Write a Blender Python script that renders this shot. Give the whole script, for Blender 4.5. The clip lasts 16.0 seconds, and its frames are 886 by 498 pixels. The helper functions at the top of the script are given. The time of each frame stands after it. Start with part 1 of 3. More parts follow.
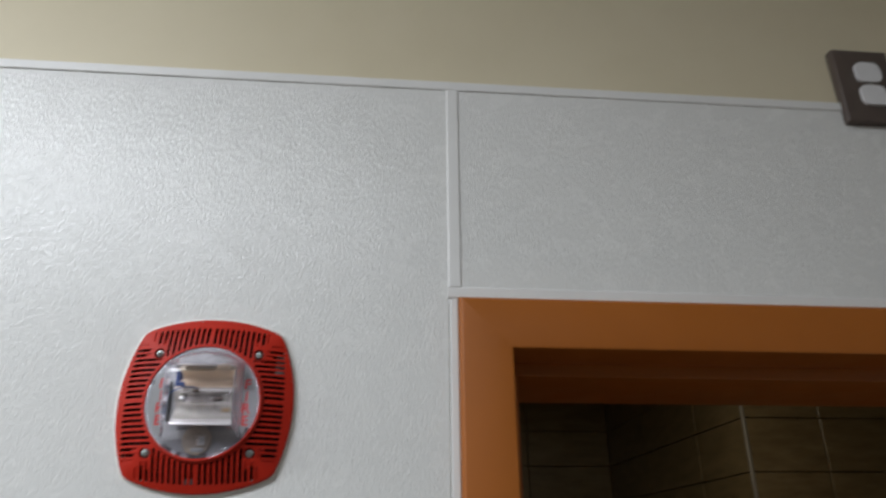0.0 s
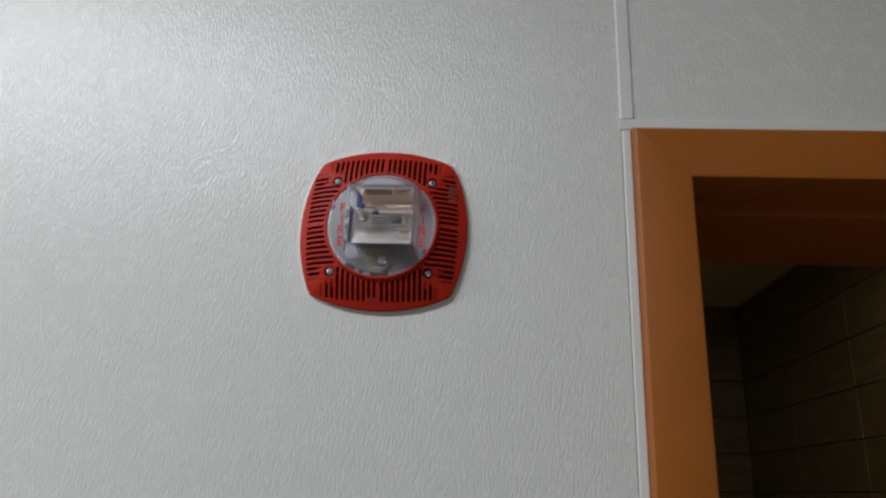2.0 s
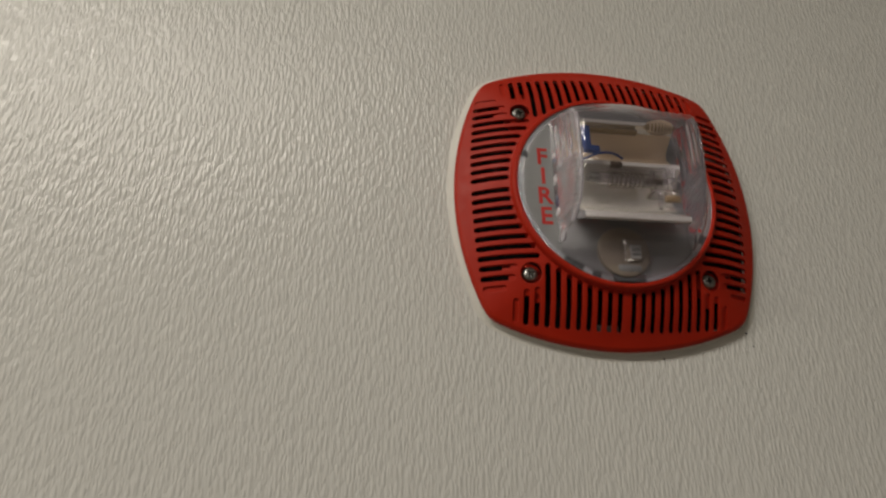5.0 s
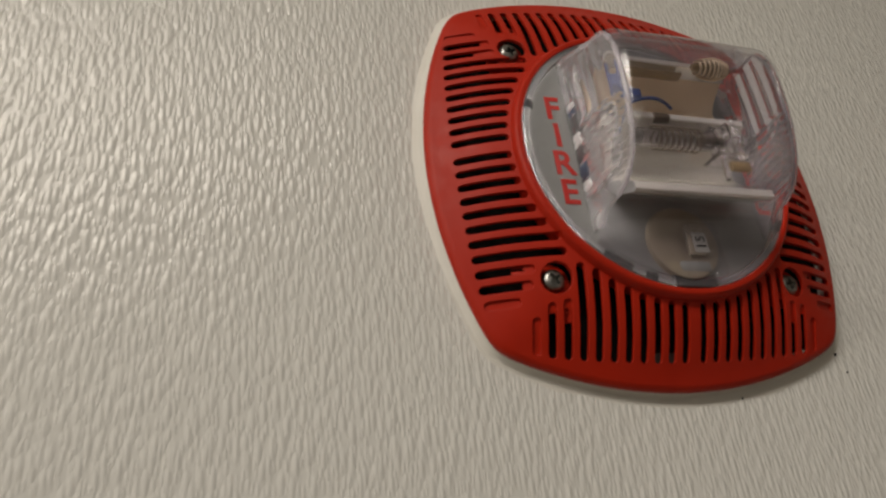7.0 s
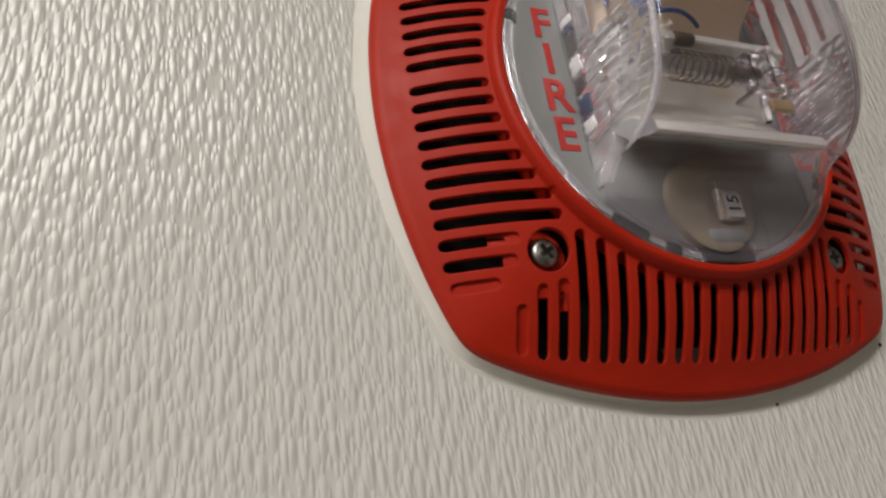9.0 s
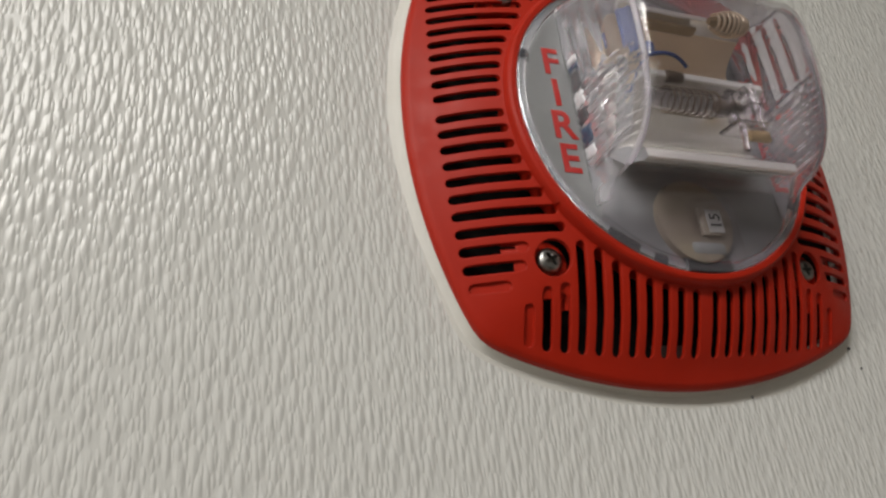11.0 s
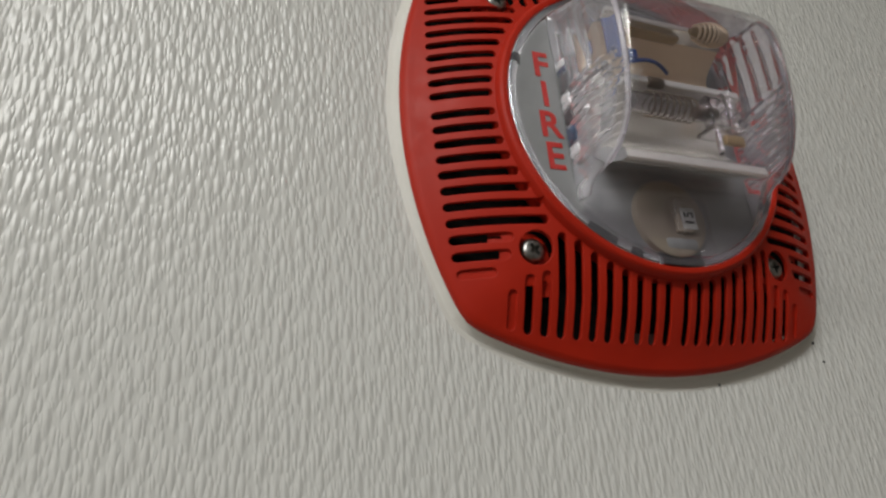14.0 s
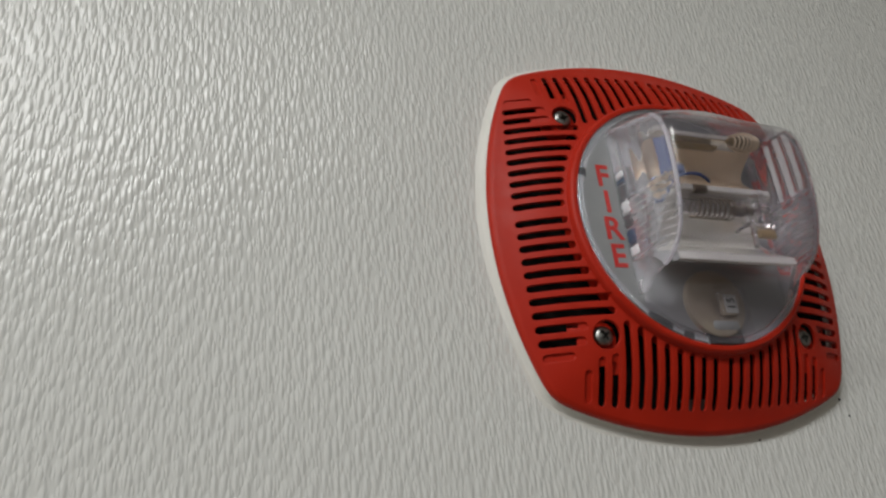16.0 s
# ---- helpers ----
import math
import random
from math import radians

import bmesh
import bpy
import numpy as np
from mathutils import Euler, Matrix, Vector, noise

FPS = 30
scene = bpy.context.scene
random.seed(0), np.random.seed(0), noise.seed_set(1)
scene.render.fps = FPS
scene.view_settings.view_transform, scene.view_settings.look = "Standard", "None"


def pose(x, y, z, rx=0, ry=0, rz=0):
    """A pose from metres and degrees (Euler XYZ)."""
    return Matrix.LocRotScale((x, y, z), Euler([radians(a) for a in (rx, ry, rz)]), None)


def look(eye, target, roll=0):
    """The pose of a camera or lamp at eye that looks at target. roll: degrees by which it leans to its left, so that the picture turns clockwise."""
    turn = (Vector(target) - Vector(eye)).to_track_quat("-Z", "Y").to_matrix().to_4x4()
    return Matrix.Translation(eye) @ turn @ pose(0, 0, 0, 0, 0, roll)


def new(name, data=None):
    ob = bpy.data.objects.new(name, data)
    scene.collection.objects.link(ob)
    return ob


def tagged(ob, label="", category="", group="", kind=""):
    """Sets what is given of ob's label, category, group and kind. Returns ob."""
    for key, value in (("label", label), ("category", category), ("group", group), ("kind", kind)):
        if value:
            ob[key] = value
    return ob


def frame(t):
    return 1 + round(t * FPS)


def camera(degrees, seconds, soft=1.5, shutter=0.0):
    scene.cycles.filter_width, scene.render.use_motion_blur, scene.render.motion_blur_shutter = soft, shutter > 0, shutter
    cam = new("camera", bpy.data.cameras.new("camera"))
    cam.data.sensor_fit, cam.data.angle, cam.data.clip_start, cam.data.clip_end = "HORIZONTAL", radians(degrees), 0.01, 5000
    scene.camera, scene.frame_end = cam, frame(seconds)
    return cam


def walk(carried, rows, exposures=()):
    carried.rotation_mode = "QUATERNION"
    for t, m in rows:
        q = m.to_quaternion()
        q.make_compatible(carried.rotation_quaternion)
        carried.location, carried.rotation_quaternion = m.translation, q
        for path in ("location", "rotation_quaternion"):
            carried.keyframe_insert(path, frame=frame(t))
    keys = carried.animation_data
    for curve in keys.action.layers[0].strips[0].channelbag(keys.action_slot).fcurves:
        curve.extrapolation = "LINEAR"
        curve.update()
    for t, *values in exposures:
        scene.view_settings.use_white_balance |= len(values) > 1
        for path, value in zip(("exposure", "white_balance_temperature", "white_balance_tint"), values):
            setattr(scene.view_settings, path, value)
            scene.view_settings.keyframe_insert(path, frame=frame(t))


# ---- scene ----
cam = camera(64.0, 16.0, soft=2.4, shutter=0.4)
PATH = [
    (0, (0.14, -0.621, 1.961), (0.324, 1.205, 2.756), -0.5),
    (0.5, (0.128, -0.62, 1.942), (0.167, 1.246, 2.661), -0.2),
    (1, (0.108, -0.591, 1.874), (0.14, 1.246, 2.664), -0.7),
    (1.5, (0.095, -0.584, 1.867), (0.033, 1.289, 2.566), 0.6),
    (2, (0.084, -0.573, 1.868), (-0.021, 1.316, 2.518), 2.3),
    (2.5, (0.063, -0.547, 1.864), (-0.109, 1.34, 2.504), 3.2),
    (3, (-0.016, -0.509, 1.878), (-0.159, 1.373, 2.541), 1.8),
    (3.5, (-0.095, -0.441, 1.867), (-0.023, 1.445, 2.528), -1.0),
    (4, (-0.113, -0.38, 1.876), (0.075, 1.471, 2.609), -1.0),
    (4.5, (-0.113, -0.306, 1.898), (0.103, 1.503, 2.723), -1.1),
    (4.7, (-0.118, -0.297, 1.912), (0.128, 1.521, 2.709), -0.9),
    (6.8, (-0.138, -0.179, 1.957), (0.49, 1.504, 2.838), -7.2),
    (7, (-0.133, -0.174, 1.965), (0.491, 1.521, 2.824), -7.2),
    (7.5, (-0.118, -0.152, 1.985), (0.591, 1.519, 2.826), -9.1),
    (8, (-0.119, -0.137, 1.99), (0.609, 1.55, 2.779), -8.4),
    (8.5, (-0.116, -0.131, 1.99), (0.625, 1.561, 2.757), -8.2),
    (9, (-0.116, -0.128, 1.988), (0.638, 1.568, 2.733), -8.3),
    (9.5, (-0.119, -0.131, 1.99), (0.623, 1.574, 2.725), -7.6),
    (9.7, (-0.12, -0.132, 1.991), (0.629, 1.568, 2.734), -7.9),
    (11.8, (-0.134, -0.154, 1.972), (0.6, 1.534, 2.755), -5.7),
    (12, (-0.136, -0.153, 1.974), (0.608, 1.54, 2.736), -5.2),
    (12.5, (-0.142, -0.153, 1.972), (0.597, 1.541, 2.735), -5.0),
    (13, (-0.143, -0.156, 1.973), (0.584, 1.538, 2.748), -4.8),
    (13.5, (-0.134, -0.155, 1.973), (0.606, 1.537, 2.741), -5.6),
    (14, (-0.131, -0.158, 1.971), (0.61, 1.535, 2.736), -5.4),
    (14.5, (-0.138, -0.166, 1.972), (0.587, 1.527, 2.752), -5.3),
    (15, (-0.155, -0.174, 1.974), (0.548, 1.533, 2.744), -4.9),
    (15.5, (-0.168, -0.189, 1.981), (0.516, 1.503, 2.798), -5.7),
    (16, (-0.167, -0.197, 1.98), (0.513, 1.509, 2.772), -5.9),
]
# seconds, stops, kelvin, tint: the clip's own exposure and white balance
EXPOSURES = [
    (0.0, 0.19, 5950, 7), (1.0, 0.00, 5950, 7), (2.0, -0.20, 6050, 7), (3.0, -0.44, 6350, 7), (4.0, -0.61, 7050, 7), (4.5, -0.62, 7300, 7),
    (7.0, -0.42, 7550, 9), (8.0, -0.14, 7200, 9), (9.5, -0.11, 6950, 8), (12.0, -0.18, 6650, 6), (14.0, -0.30, 6600, 5), (16.0, -0.30, 6450, 5),
]
walk(cam, [(t, look(eye, target, roll)) for t, eye, target, roll in PATH], EXPOSURES)

# ---------------------------------------------------------------- light
world = bpy.data.worlds.new("world")
scene.world = world
world.use_nodes = True
world.node_tree.nodes["Background"].inputs["Color"].default_value = (0.5, 0.5, 0.5, 1)
world.node_tree.nodes["Background"].inputs["Strength"].default_value = 0.02

CEIL = 2.94


def area_lamp(name, place, sx, sy, watts, colour):
    data = bpy.data.lights.new(name, "AREA")
    data.shape, data.size, data.size_y = "RECTANGLE", sx, sy
    data.energy, data.color = watts, colour
    ob = new(name, data)
    ob.location = place
    return ob


area_lamp("ceiling_lamp", (-0.92, -1.00, CEIL - 0.045), 1.10, 0.28, 26, (1.0, 0.975, 0.972))
area_lamp("ceiling_lamp", (-2.20, -1.00, CEIL - 0.045), 1.10, 0.28, 20, (1.0, 0.975, 0.972))
area_lamp("ceiling_lamp", (-1.55, -3.50, CEIL - 0.045), 0.28, 1.20, 9, (1.0, 0.985, 0.97))
area_lamp("ceiling_lamp", (0.25, -2.85, CEIL - 0.045), 1.20, 0.28, 8.6, (1.0, 0.985, 0.97))

# added fill light: lifts the tiled room from out of view
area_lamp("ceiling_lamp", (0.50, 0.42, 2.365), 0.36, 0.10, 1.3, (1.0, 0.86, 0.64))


# ---------------------------------------------------------------- materials
def material(name, colour, rough=0.5, metal=0.0):
    mat = bpy.data.materials.new(name)
    mat.use_nodes = True
    n = mat.node_tree.nodes["Principled BSDF"]
    n.inputs["Base Color"].default_value = (*colour, 1)
    n.inputs["Roughness"].default_value = rough
    n.inputs["Metallic"].default_value = metal
    return mat, mat.node_tree, n


def node(tree, kind, **values):
    n = tree.nodes.new(kind)
    for k, v in values.items():
        n.inputs[k.replace("_", " ")].default_value = v
    return n


def coords(tree, scale):
    geo = tree.nodes.new("ShaderNodeNewGeometry")
    mp = tree.nodes.new("ShaderNodeMapping")
    mp.inputs["Scale"].default_value = scale
    tree.links.new(geo.outputs["Position"], mp.inputs["Vector"])
    return mp.outputs["Vector"]


def ramp(tree, source, stops):
    r = tree.nodes.new("ShaderNodeValToRGB")
    while len(r.color_ramp.elements) < len(stops):
        r.color_ramp.elements.new(0.5)
    for e, (at, c) in zip(r.color_ramp.elements, stops):
        e.position = at
        e.color = (*c, 1) if len(c) == 3 else c
    tree.links.new(source, r.inputs["Fac"])
    return r.outputs["Color"]


def bump(tree, n, height, strength, distance):
    b = node(tree, "ShaderNodeBump", Strength=strength, Distance=distance)
    tree.links.new(height, b.inputs["Height"])
    tree.links.new(b.outputs["Normal"], n.inputs["Normal"])
    return b


def noise_tex(tree, vec, scale, detail=2.0, rough=0.5, dist=0.0):
    n = node(tree, "ShaderNodeTexNoise", Scale=scale, Detail=detail, Roughness=rough, Distortion=dist)
    tree.links.new(vec, n.inputs["Vector"])
    return n.outputs["Fac"]


def varied(name, a, b, scale, rough=0.5, metal=0.0, rough_to=None, grain=0.0, grain_scale=800.0, edge=0.0):
    """A material whose colour drifts between a and b, with fine grain as relief."""
    mat, t, n = material(name, a, rough, metal)
    v = coords(t, (1, 1, 1))
    f = noise_tex(t, v, scale, 4.0, 0.6)
    t.links.new(ramp(t, f, [(0.3, a), (0.7, b)]), n.inputs["Base Color"])
    if rough_to is not None:
        g = noise_tex(t, v, scale * 3.1, 3.0, 0.6)
        t.links.new(ramp(t, g, [(0.3, (rough,) * 3), (0.7, (rough_to,) * 3)]), n.inputs["Roughness"])
    if grain:
        b = bump(t, n, noise_tex(t, v, grain_scale, 3.0, 0.6), grain, 0.0004)
        if edge:
            worn = node(t, "ShaderNodeBevel", Radius=edge)
            t.links.new(worn.outputs["Normal"], b.inputs["Normal"])
    return mat


PEBBLE = 0.60                             # depth of the wall sheets' relief


def pebbled_panel():
    """White glass-fibre sheet with a glossy pebbled face: slim upright beads, run together here and there, on a flat ground."""
    mat, t, n = material("white_pebbled_panel", (0.78, 0.78, 0.76), 0.3)
    geo = t.nodes.new("ShaderNodeNewGeometry")
    apart = t.nodes.new("ShaderNodeSeparateXYZ")
    t.links.new(geo.outputs["Position"], apart.inputs[0])

    def math_node(kind, *values):
        m = t.nodes.new("ShaderNodeMath")
        m.operation = kind
        for i, v in enumerate(values):
            if isinstance(v, (int, float)):
                m.inputs[i].default_value = v
            else:
                t.links.new(v, m.inputs[i])
        return m.outputs[0]

    def upright(stretch, shift):
        """Wall coordinates squeezed along the height, so that round cells come out tall."""
        flat = t.nodes.new("ShaderNodeCombineXYZ")
        t.links.new(math_node("ADD", apart.outputs["X"], shift), flat.inputs["X"])
        t.links.new(math_node("MULTIPLY", apart.outputs["Z"], stretch), flat.inputs["Y"])
        return flat.outputs[0]

    def beads(scale, stretch, shift, low, high, tall, sway):
        vec = upright(stretch, shift)
        warp = node(t, "ShaderNodeTexNoise", Scale=scale * 0.55, Detail=2.0, Roughness=0.6)
        t.links.new(vec, warp.inputs["Vector"])
        add = t.nodes.new("ShaderNodeVectorMath")
        add.operation = "MULTIPLY_ADD"
        add.inputs[1].default_value = (sway / scale, sway / scale, 0.0)
        t.links.new(warp.outputs["Color"], add.inputs[0])
        t.links.new(vec, add.inputs[2])
        cells = t.nodes.new("ShaderNodeTexVoronoi")
        cells.voronoi_dimensions = "2D"
        cells.feature = "SMOOTH_F1"
        cells.inputs["Scale"].default_value, cells.inputs["Smoothness"].default_value = scale, 0.18
        t.links.new(add.outputs[0], cells.inputs["Vector"])
        shape = node(t, "ShaderNodeMapRange", From_Min=high, From_Max=low, To_Min=0.0, To_Max=tall)
        shape.interpolation_type = "SMOOTHSTEP"
        t.links.new(cells.outputs["Distance"], shape.inputs["Value"])
        return shape.outputs["Result"]

    top = math_node("SMOOTH_MAX", beads(480.0, 0.25, 0.0, 0.02, 0.56, 1.0, 0.45), beads(880.0, 0.28, 0.37, 0.02, 0.62, 0.62, 0.45), 0.18)
    streaks = node(t, "ShaderNodeTexNoise", Scale=620.0, Detail=2.0, Roughness=0.5)
    t.links.new(upright(0.12, 0.11), streaks.inputs["Vector"])
    bump(t, n, math_node("ADD", top, math_node("MULTIPLY", streaks.outputs["Fac"], 0.5)), PEBBLE, 0.00042)
    broad = noise_tex(t, coords(t, (1, 1, 1)), 5.0, 4.0, 0.6)
    t.links.new(ramp(t, broad, [(0.3, (0.765, 0.77, 0.745)), (0.7, (0.795, 0.80, 0.775))]), n.inputs["Base Color"])
    gloss = noise_tex(t, coords(t, (1, 1, 1)), 40.0, 3.0, 0.6)
    t.links.new(ramp(t, gloss, [(0.3, (0.24,) * 3), (0.75, (0.30,) * 3)]), n.inputs["Roughness"])
    return mat


def clear_plastic(name, tint=(0.96, 0.95, 0.985), clear=1.0):
    mat, t, n = material(name, tint, 0.03)
    n.inputs["Transmission Weight"].default_value = clear
    n.inputs["IOR"].default_value = 1.55
    v = coords(t, (1, 1, 1))
    bump(t, n, noise_tex(t, v, 60.0, 2.0), 0.05, 0.001)
    g = noise_tex(t, v, 120.0, 3.0)
    t.links.new(ramp(t, g, [(0.4, (0.0,) * 3), (0.8, (0.035,) * 3)]), n.inputs["Roughness"])
    return mat


def thin_plastic(name, tint, haze):
    """A clear moulded wall: see-through, glossier at a slant, with a trace of milky haze."""
    mat, t, n = material(name, (0.86, 0.84, 0.90), 0.35)
    clear = t.nodes.new("ShaderNodeBsdfTransparent")
    clear.inputs["Color"].default_value = (*tint, 1)
    shine = t.nodes.new("ShaderNodeBsdfGlossy")
    shine.inputs["Roughness"].default_value = 0.035
    facing = node(t, "ShaderNodeLayerWeight", Blend=0.5)
    steep = t.nodes.new("ShaderNodeMath")
    steep.operation = "POWER"
    steep.inputs[1].default_value = 5.0
    t.links.new(facing.outputs["Facing"], steep.inputs[0])
    fresnel = node(t, "ShaderNodeMapRange", To_Min=0.05, To_Max=1.0)
    t.links.new(steep.outputs[0], fresnel.inputs["Value"])
    ripple = node(t, "ShaderNodeBump", Strength=0.06, Distance=0.001)
    t.links.new(noise_tex(t, coords(t, (1, 1, 1)), 70.0, 2.0), ripple.inputs["Height"])
    for target in (shine, facing):
        t.links.new(ripple.outputs["Normal"], target.inputs["Normal"])
    veil, gloss = t.nodes.new("ShaderNodeMixShader"), t.nodes.new("ShaderNodeMixShader")
    smudge = noise_tex(t, coords(t, (1, 1, 1)), 45.0, 3.0, 0.6)
    t.links.new(ramp(t, smudge, [(0.3, (haze * 0.6,) * 3), (0.7, (haze * 1.4,) * 3)]), veil.inputs["Fac"])
    t.links.new(clear.outputs[0], veil.inputs[1])
    t.links.new(n.outputs[0], veil.inputs[2])
    t.links.new(fresnel.outputs[0], gloss.inputs["Fac"])
    t.links.new(veil.outputs[0], gloss.inputs[1])
    t.links.new(shine.outputs[0], gloss.inputs[2])
    t.links.new(gloss.outputs[0], t.nodes["Material Output"].inputs["Surface"])
    return mat


def tile_material():
    """Dark brown wall tile with fine level lines, a little different from tile to tile."""
    mat, t, n = material("dark_brown_lined_tile", (0.1, 0.06, 0.035), 0.35)
    v = coords(t, (0.25, 0.25, 1.0))
    lines = noise_tex(t, v, 60.0, 5.0, 0.65)
    info = t.nodes.new("ShaderNodeObjectInfo")
    mix = t.nodes.new("ShaderNodeMath")
    mix.operation = "MULTIPLY_ADD"
    mix.inputs[1].default_value = 0.12
    t.links.new(info.outputs["Random"], mix.inputs[0])
    t.links.new(lines, mix.inputs[2])
    t.links.new(ramp(t, mix.outputs[0], [(0.3, (0.085, 0.060, 0.028)), (0.5, (0.12, 0.088, 0.042)), (0.75, (0.16, 0.12, 0.062))]), n.inputs["Base Color"])
    bump(t, n, lines, 0.4, 0.002)
    return mat


def scuffed_red():
    """Red moulded plastic with a fine grain, rounded edges and a few pale scuffs."""
    mat = varied("red_plastic", (0.455, 0.0185, 0.006), (0.505, 0.0225, 0.008), 60.0, 0.42, rough_to=0.56, grain=0.10, grain_scale=2400.0, edge=0.0005)
    t = mat.node_tree
    n = t.nodes["Principled BSDF"]
    n.inputs["Specular IOR Level"].default_value = 0.26
    plain = n.inputs["Base Color"].links[0].from_socket
    fine = noise_tex(t, coords(t, (1.0, 1.0, 6.0)), 170.0, 3.0, 0.7)
    patch = noise_tex(t, coords(t, (1, 1, 1)), 38.0, 2.0)
    both = t.nodes.new("ShaderNodeMath")
    both.operation = "MULTIPLY"
    t.links.new(ramp(t, fine, [(0.66, (0, 0, 0)), (0.76, (1, 1, 1))]), both.inputs[0])
    t.links.new(ramp(t, patch, [(0.60, (0, 0, 0)), (0.72, (0.55, 0.55, 0.55))]), both.inputs[1])
    mix = t.nodes.new("ShaderNodeMix")
    mix.data_type = "RGBA"
    mix.inputs[7].default_value = (0.62, 0.16, 0.12, 1)
    t.links.new(both.outputs[0], mix.inputs[0])
    t.links.new(plain, mix.inputs[6])
    t.links.new(mix.outputs[2], n.inputs["Base Color"])
    return mat


M_PANEL = pebbled_panel()
M_TRIM = varied("white_vinyl_trim", (0.78, 0.78, 0.76), (0.82, 0.82, 0.80), 20.0, 0.35, rough_to=0.45)
M_CREAM = varied("cream_wall_paint", (0.67, 0.60, 0.42), (0.71, 0.64, 0.46), 6.0, 0.55, grain=0.25, grain_scale=260.0)
M_PLASTER = varied("off_white_plaster", (0.54, 0.525, 0.49), (0.59, 0.575, 0.54), 4.0, 0.7, grain=0.2, grain_scale=200.0)
M_TOP = varied("white_ceiling_paint", (0.74, 0.73, 0.70), (0.79, 0.78, 0.75), 4.0, 0.8, grain=0.2, grain_scale=220.0)
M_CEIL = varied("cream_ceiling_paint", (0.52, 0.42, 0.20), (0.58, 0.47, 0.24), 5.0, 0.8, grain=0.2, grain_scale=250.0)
M_FLOOR = varied("tan_floor", (0.15, 0.115, 0.085), (0.19, 0.145, 0.11), 9.0, 0.4, rough_to=0.55)
M_ORANGE = varied("orange_brown_enamel", (0.35, 0.106, 0.010), (0.39, 0.119, 0.012), 7.0, 0.36, rough_to=0.48, grain=0.06, grain_scale=350.0)
M_RED = scuffed_red()
M_BLACK = varied("matt_black_backing", (0.006, 0.006, 0.006), (0.014, 0.013, 0.012), 300.0, 0.9)
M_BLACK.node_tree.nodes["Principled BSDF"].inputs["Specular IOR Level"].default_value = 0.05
M_GASKET = varied("off_white_sealant", (0.78, 0.77, 0.72), (0.83, 0.82, 0.78), 70.0, 0.55, grain=0.5, grain_scale=420.0)
M_FILM = varied("wiped_sealant", (0.74, 0.735, 0.69), (0.78, 0.775, 0.73), 60.0, 0.38, rough_to=0.5, grain=0.25, grain_scale=300.0)
M_GREY = varied("pale_grey_plastic", (0.235, 0.24, 0.245), (0.275, 0.28, 0.285), 80.0, 0.4, rough_to=0.5)
M_CLIP = varied("dark_grey_plastic", (0.05, 0.05, 0.055), (0.08, 0.08, 0.085), 150.0, 0.5)
M_STEEL = varied("zinc_plated_steel", (0.26, 0.26, 0.255), (0.50, 0.50, 0.48), 700.0, 0.26, 1.0, rough_to=0.42)
M_ZINC = varied("galvanised_bracket", (0.12, 0.12, 0.115), (0.17, 0.17, 0.165), 200.0, 0.4, 0.8)
M_MIRROR = varied("silvered_plastic", (0.93, 0.91, 0.84), (0.96, 0.94, 0.87), 60.0, 0.04, 0.64, rough_to=0.08)
# whiter, less mirror-like copy of the silvering; carries the lips' lamp highlights
M_LIP = varied("highlit_silvered_lip", (0.92, 0.91, 0.88), (0.95, 0.94, 0.91), 120.0, 0.20, 0.34)
M_INK = varied("red_ink", (0.50, 0.018, 0.014), (0.56, 0.025, 0.02), 300.0, 0.5)
M_LABEL = varied("white_paper_label", (0.42, 0.42, 0.41), (0.48, 0.48, 0.47), 200.0, 0.6)
M_PRINT = varied("black_print", (0.012, 0.012, 0.012), (0.02, 0.02, 0.02), 300.0, 0.6)
# tan of a warm reflection painted into the silvering; shared by the mirrored coil
M_TAN = varied("tan_reflection_silvering", (0.76, 0.62, 0.45), (0.84, 0.69, 0.51), 40.0, 0.28, 0.30, rough_to=0.42)
M_DIAL = varied("ivory_plastic", (0.31, 0.262, 0.205), (0.36, 0.305, 0.245), 150.0, 0.4)
M_BLUE = varied("blue_insulation", (0.014, 0.045, 0.17), (0.02, 0.06, 0.23), 200.0, 0.35)
M_NAVY = varied("dull_blue_plastic", (0.025, 0.055, 0.11), (0.035, 0.075, 0.145), 200.0, 0.4)
M_BOARD = varied("dark_circuit_board", (0.07, 0.08, 0.09), (0.11, 0.12, 0.13), 400.0, 0.35)
M_COPPER = varied("brown_lacquered_wire", (0.07, 0.05, 0.033), (0.12, 0.086, 0.056), 300.0, 0.35)
M_DARK = varied("dark_brown_sleeve", (0.060, 0.042, 0.030), (0.085, 0.062, 0.045), 300.0, 0.4)
M_GOLD = varied("amber_paper", (0.24, 0.165, 0.08), (0.31, 0.22, 0.11), 300.0, 0.4)
M_LENS = thin_plastic("clear_polycarbonate", (0.968, 0.960, 0.980), 0.013)
# milky veil for the lens top; on the left edge it paints a highlight
M_MILKY = thin_plastic("milky_polycarbonate", (0.955, 0.945, 0.965), 0.30)
M_RIB = clear_plastic("ribbed_polycarbonate", (0.955, 0.935, 0.98), 0.93)
M_RIM = clear_plastic("clear_rim_polycarbonate")
M_TUBE = clear_plastic("tube_glass")
M_TILE = tile_material()
M_GROUT = varied("dark_grout", (0.052, 0.039, 0.021), (0.064, 0.048, 0.027), 60.0, 0.9)
M_ALU = varied("pale_aluminium_edge", (0.24, 0.225, 0.20), (0.29, 0.275, 0.25), 40.0, 0.4, 0.5)
M_BEZEL = varied("grey_brown_bezel", (0.085, 0.065, 0.055), (0.11, 0.085, 0.07), 40.0, 0.45)
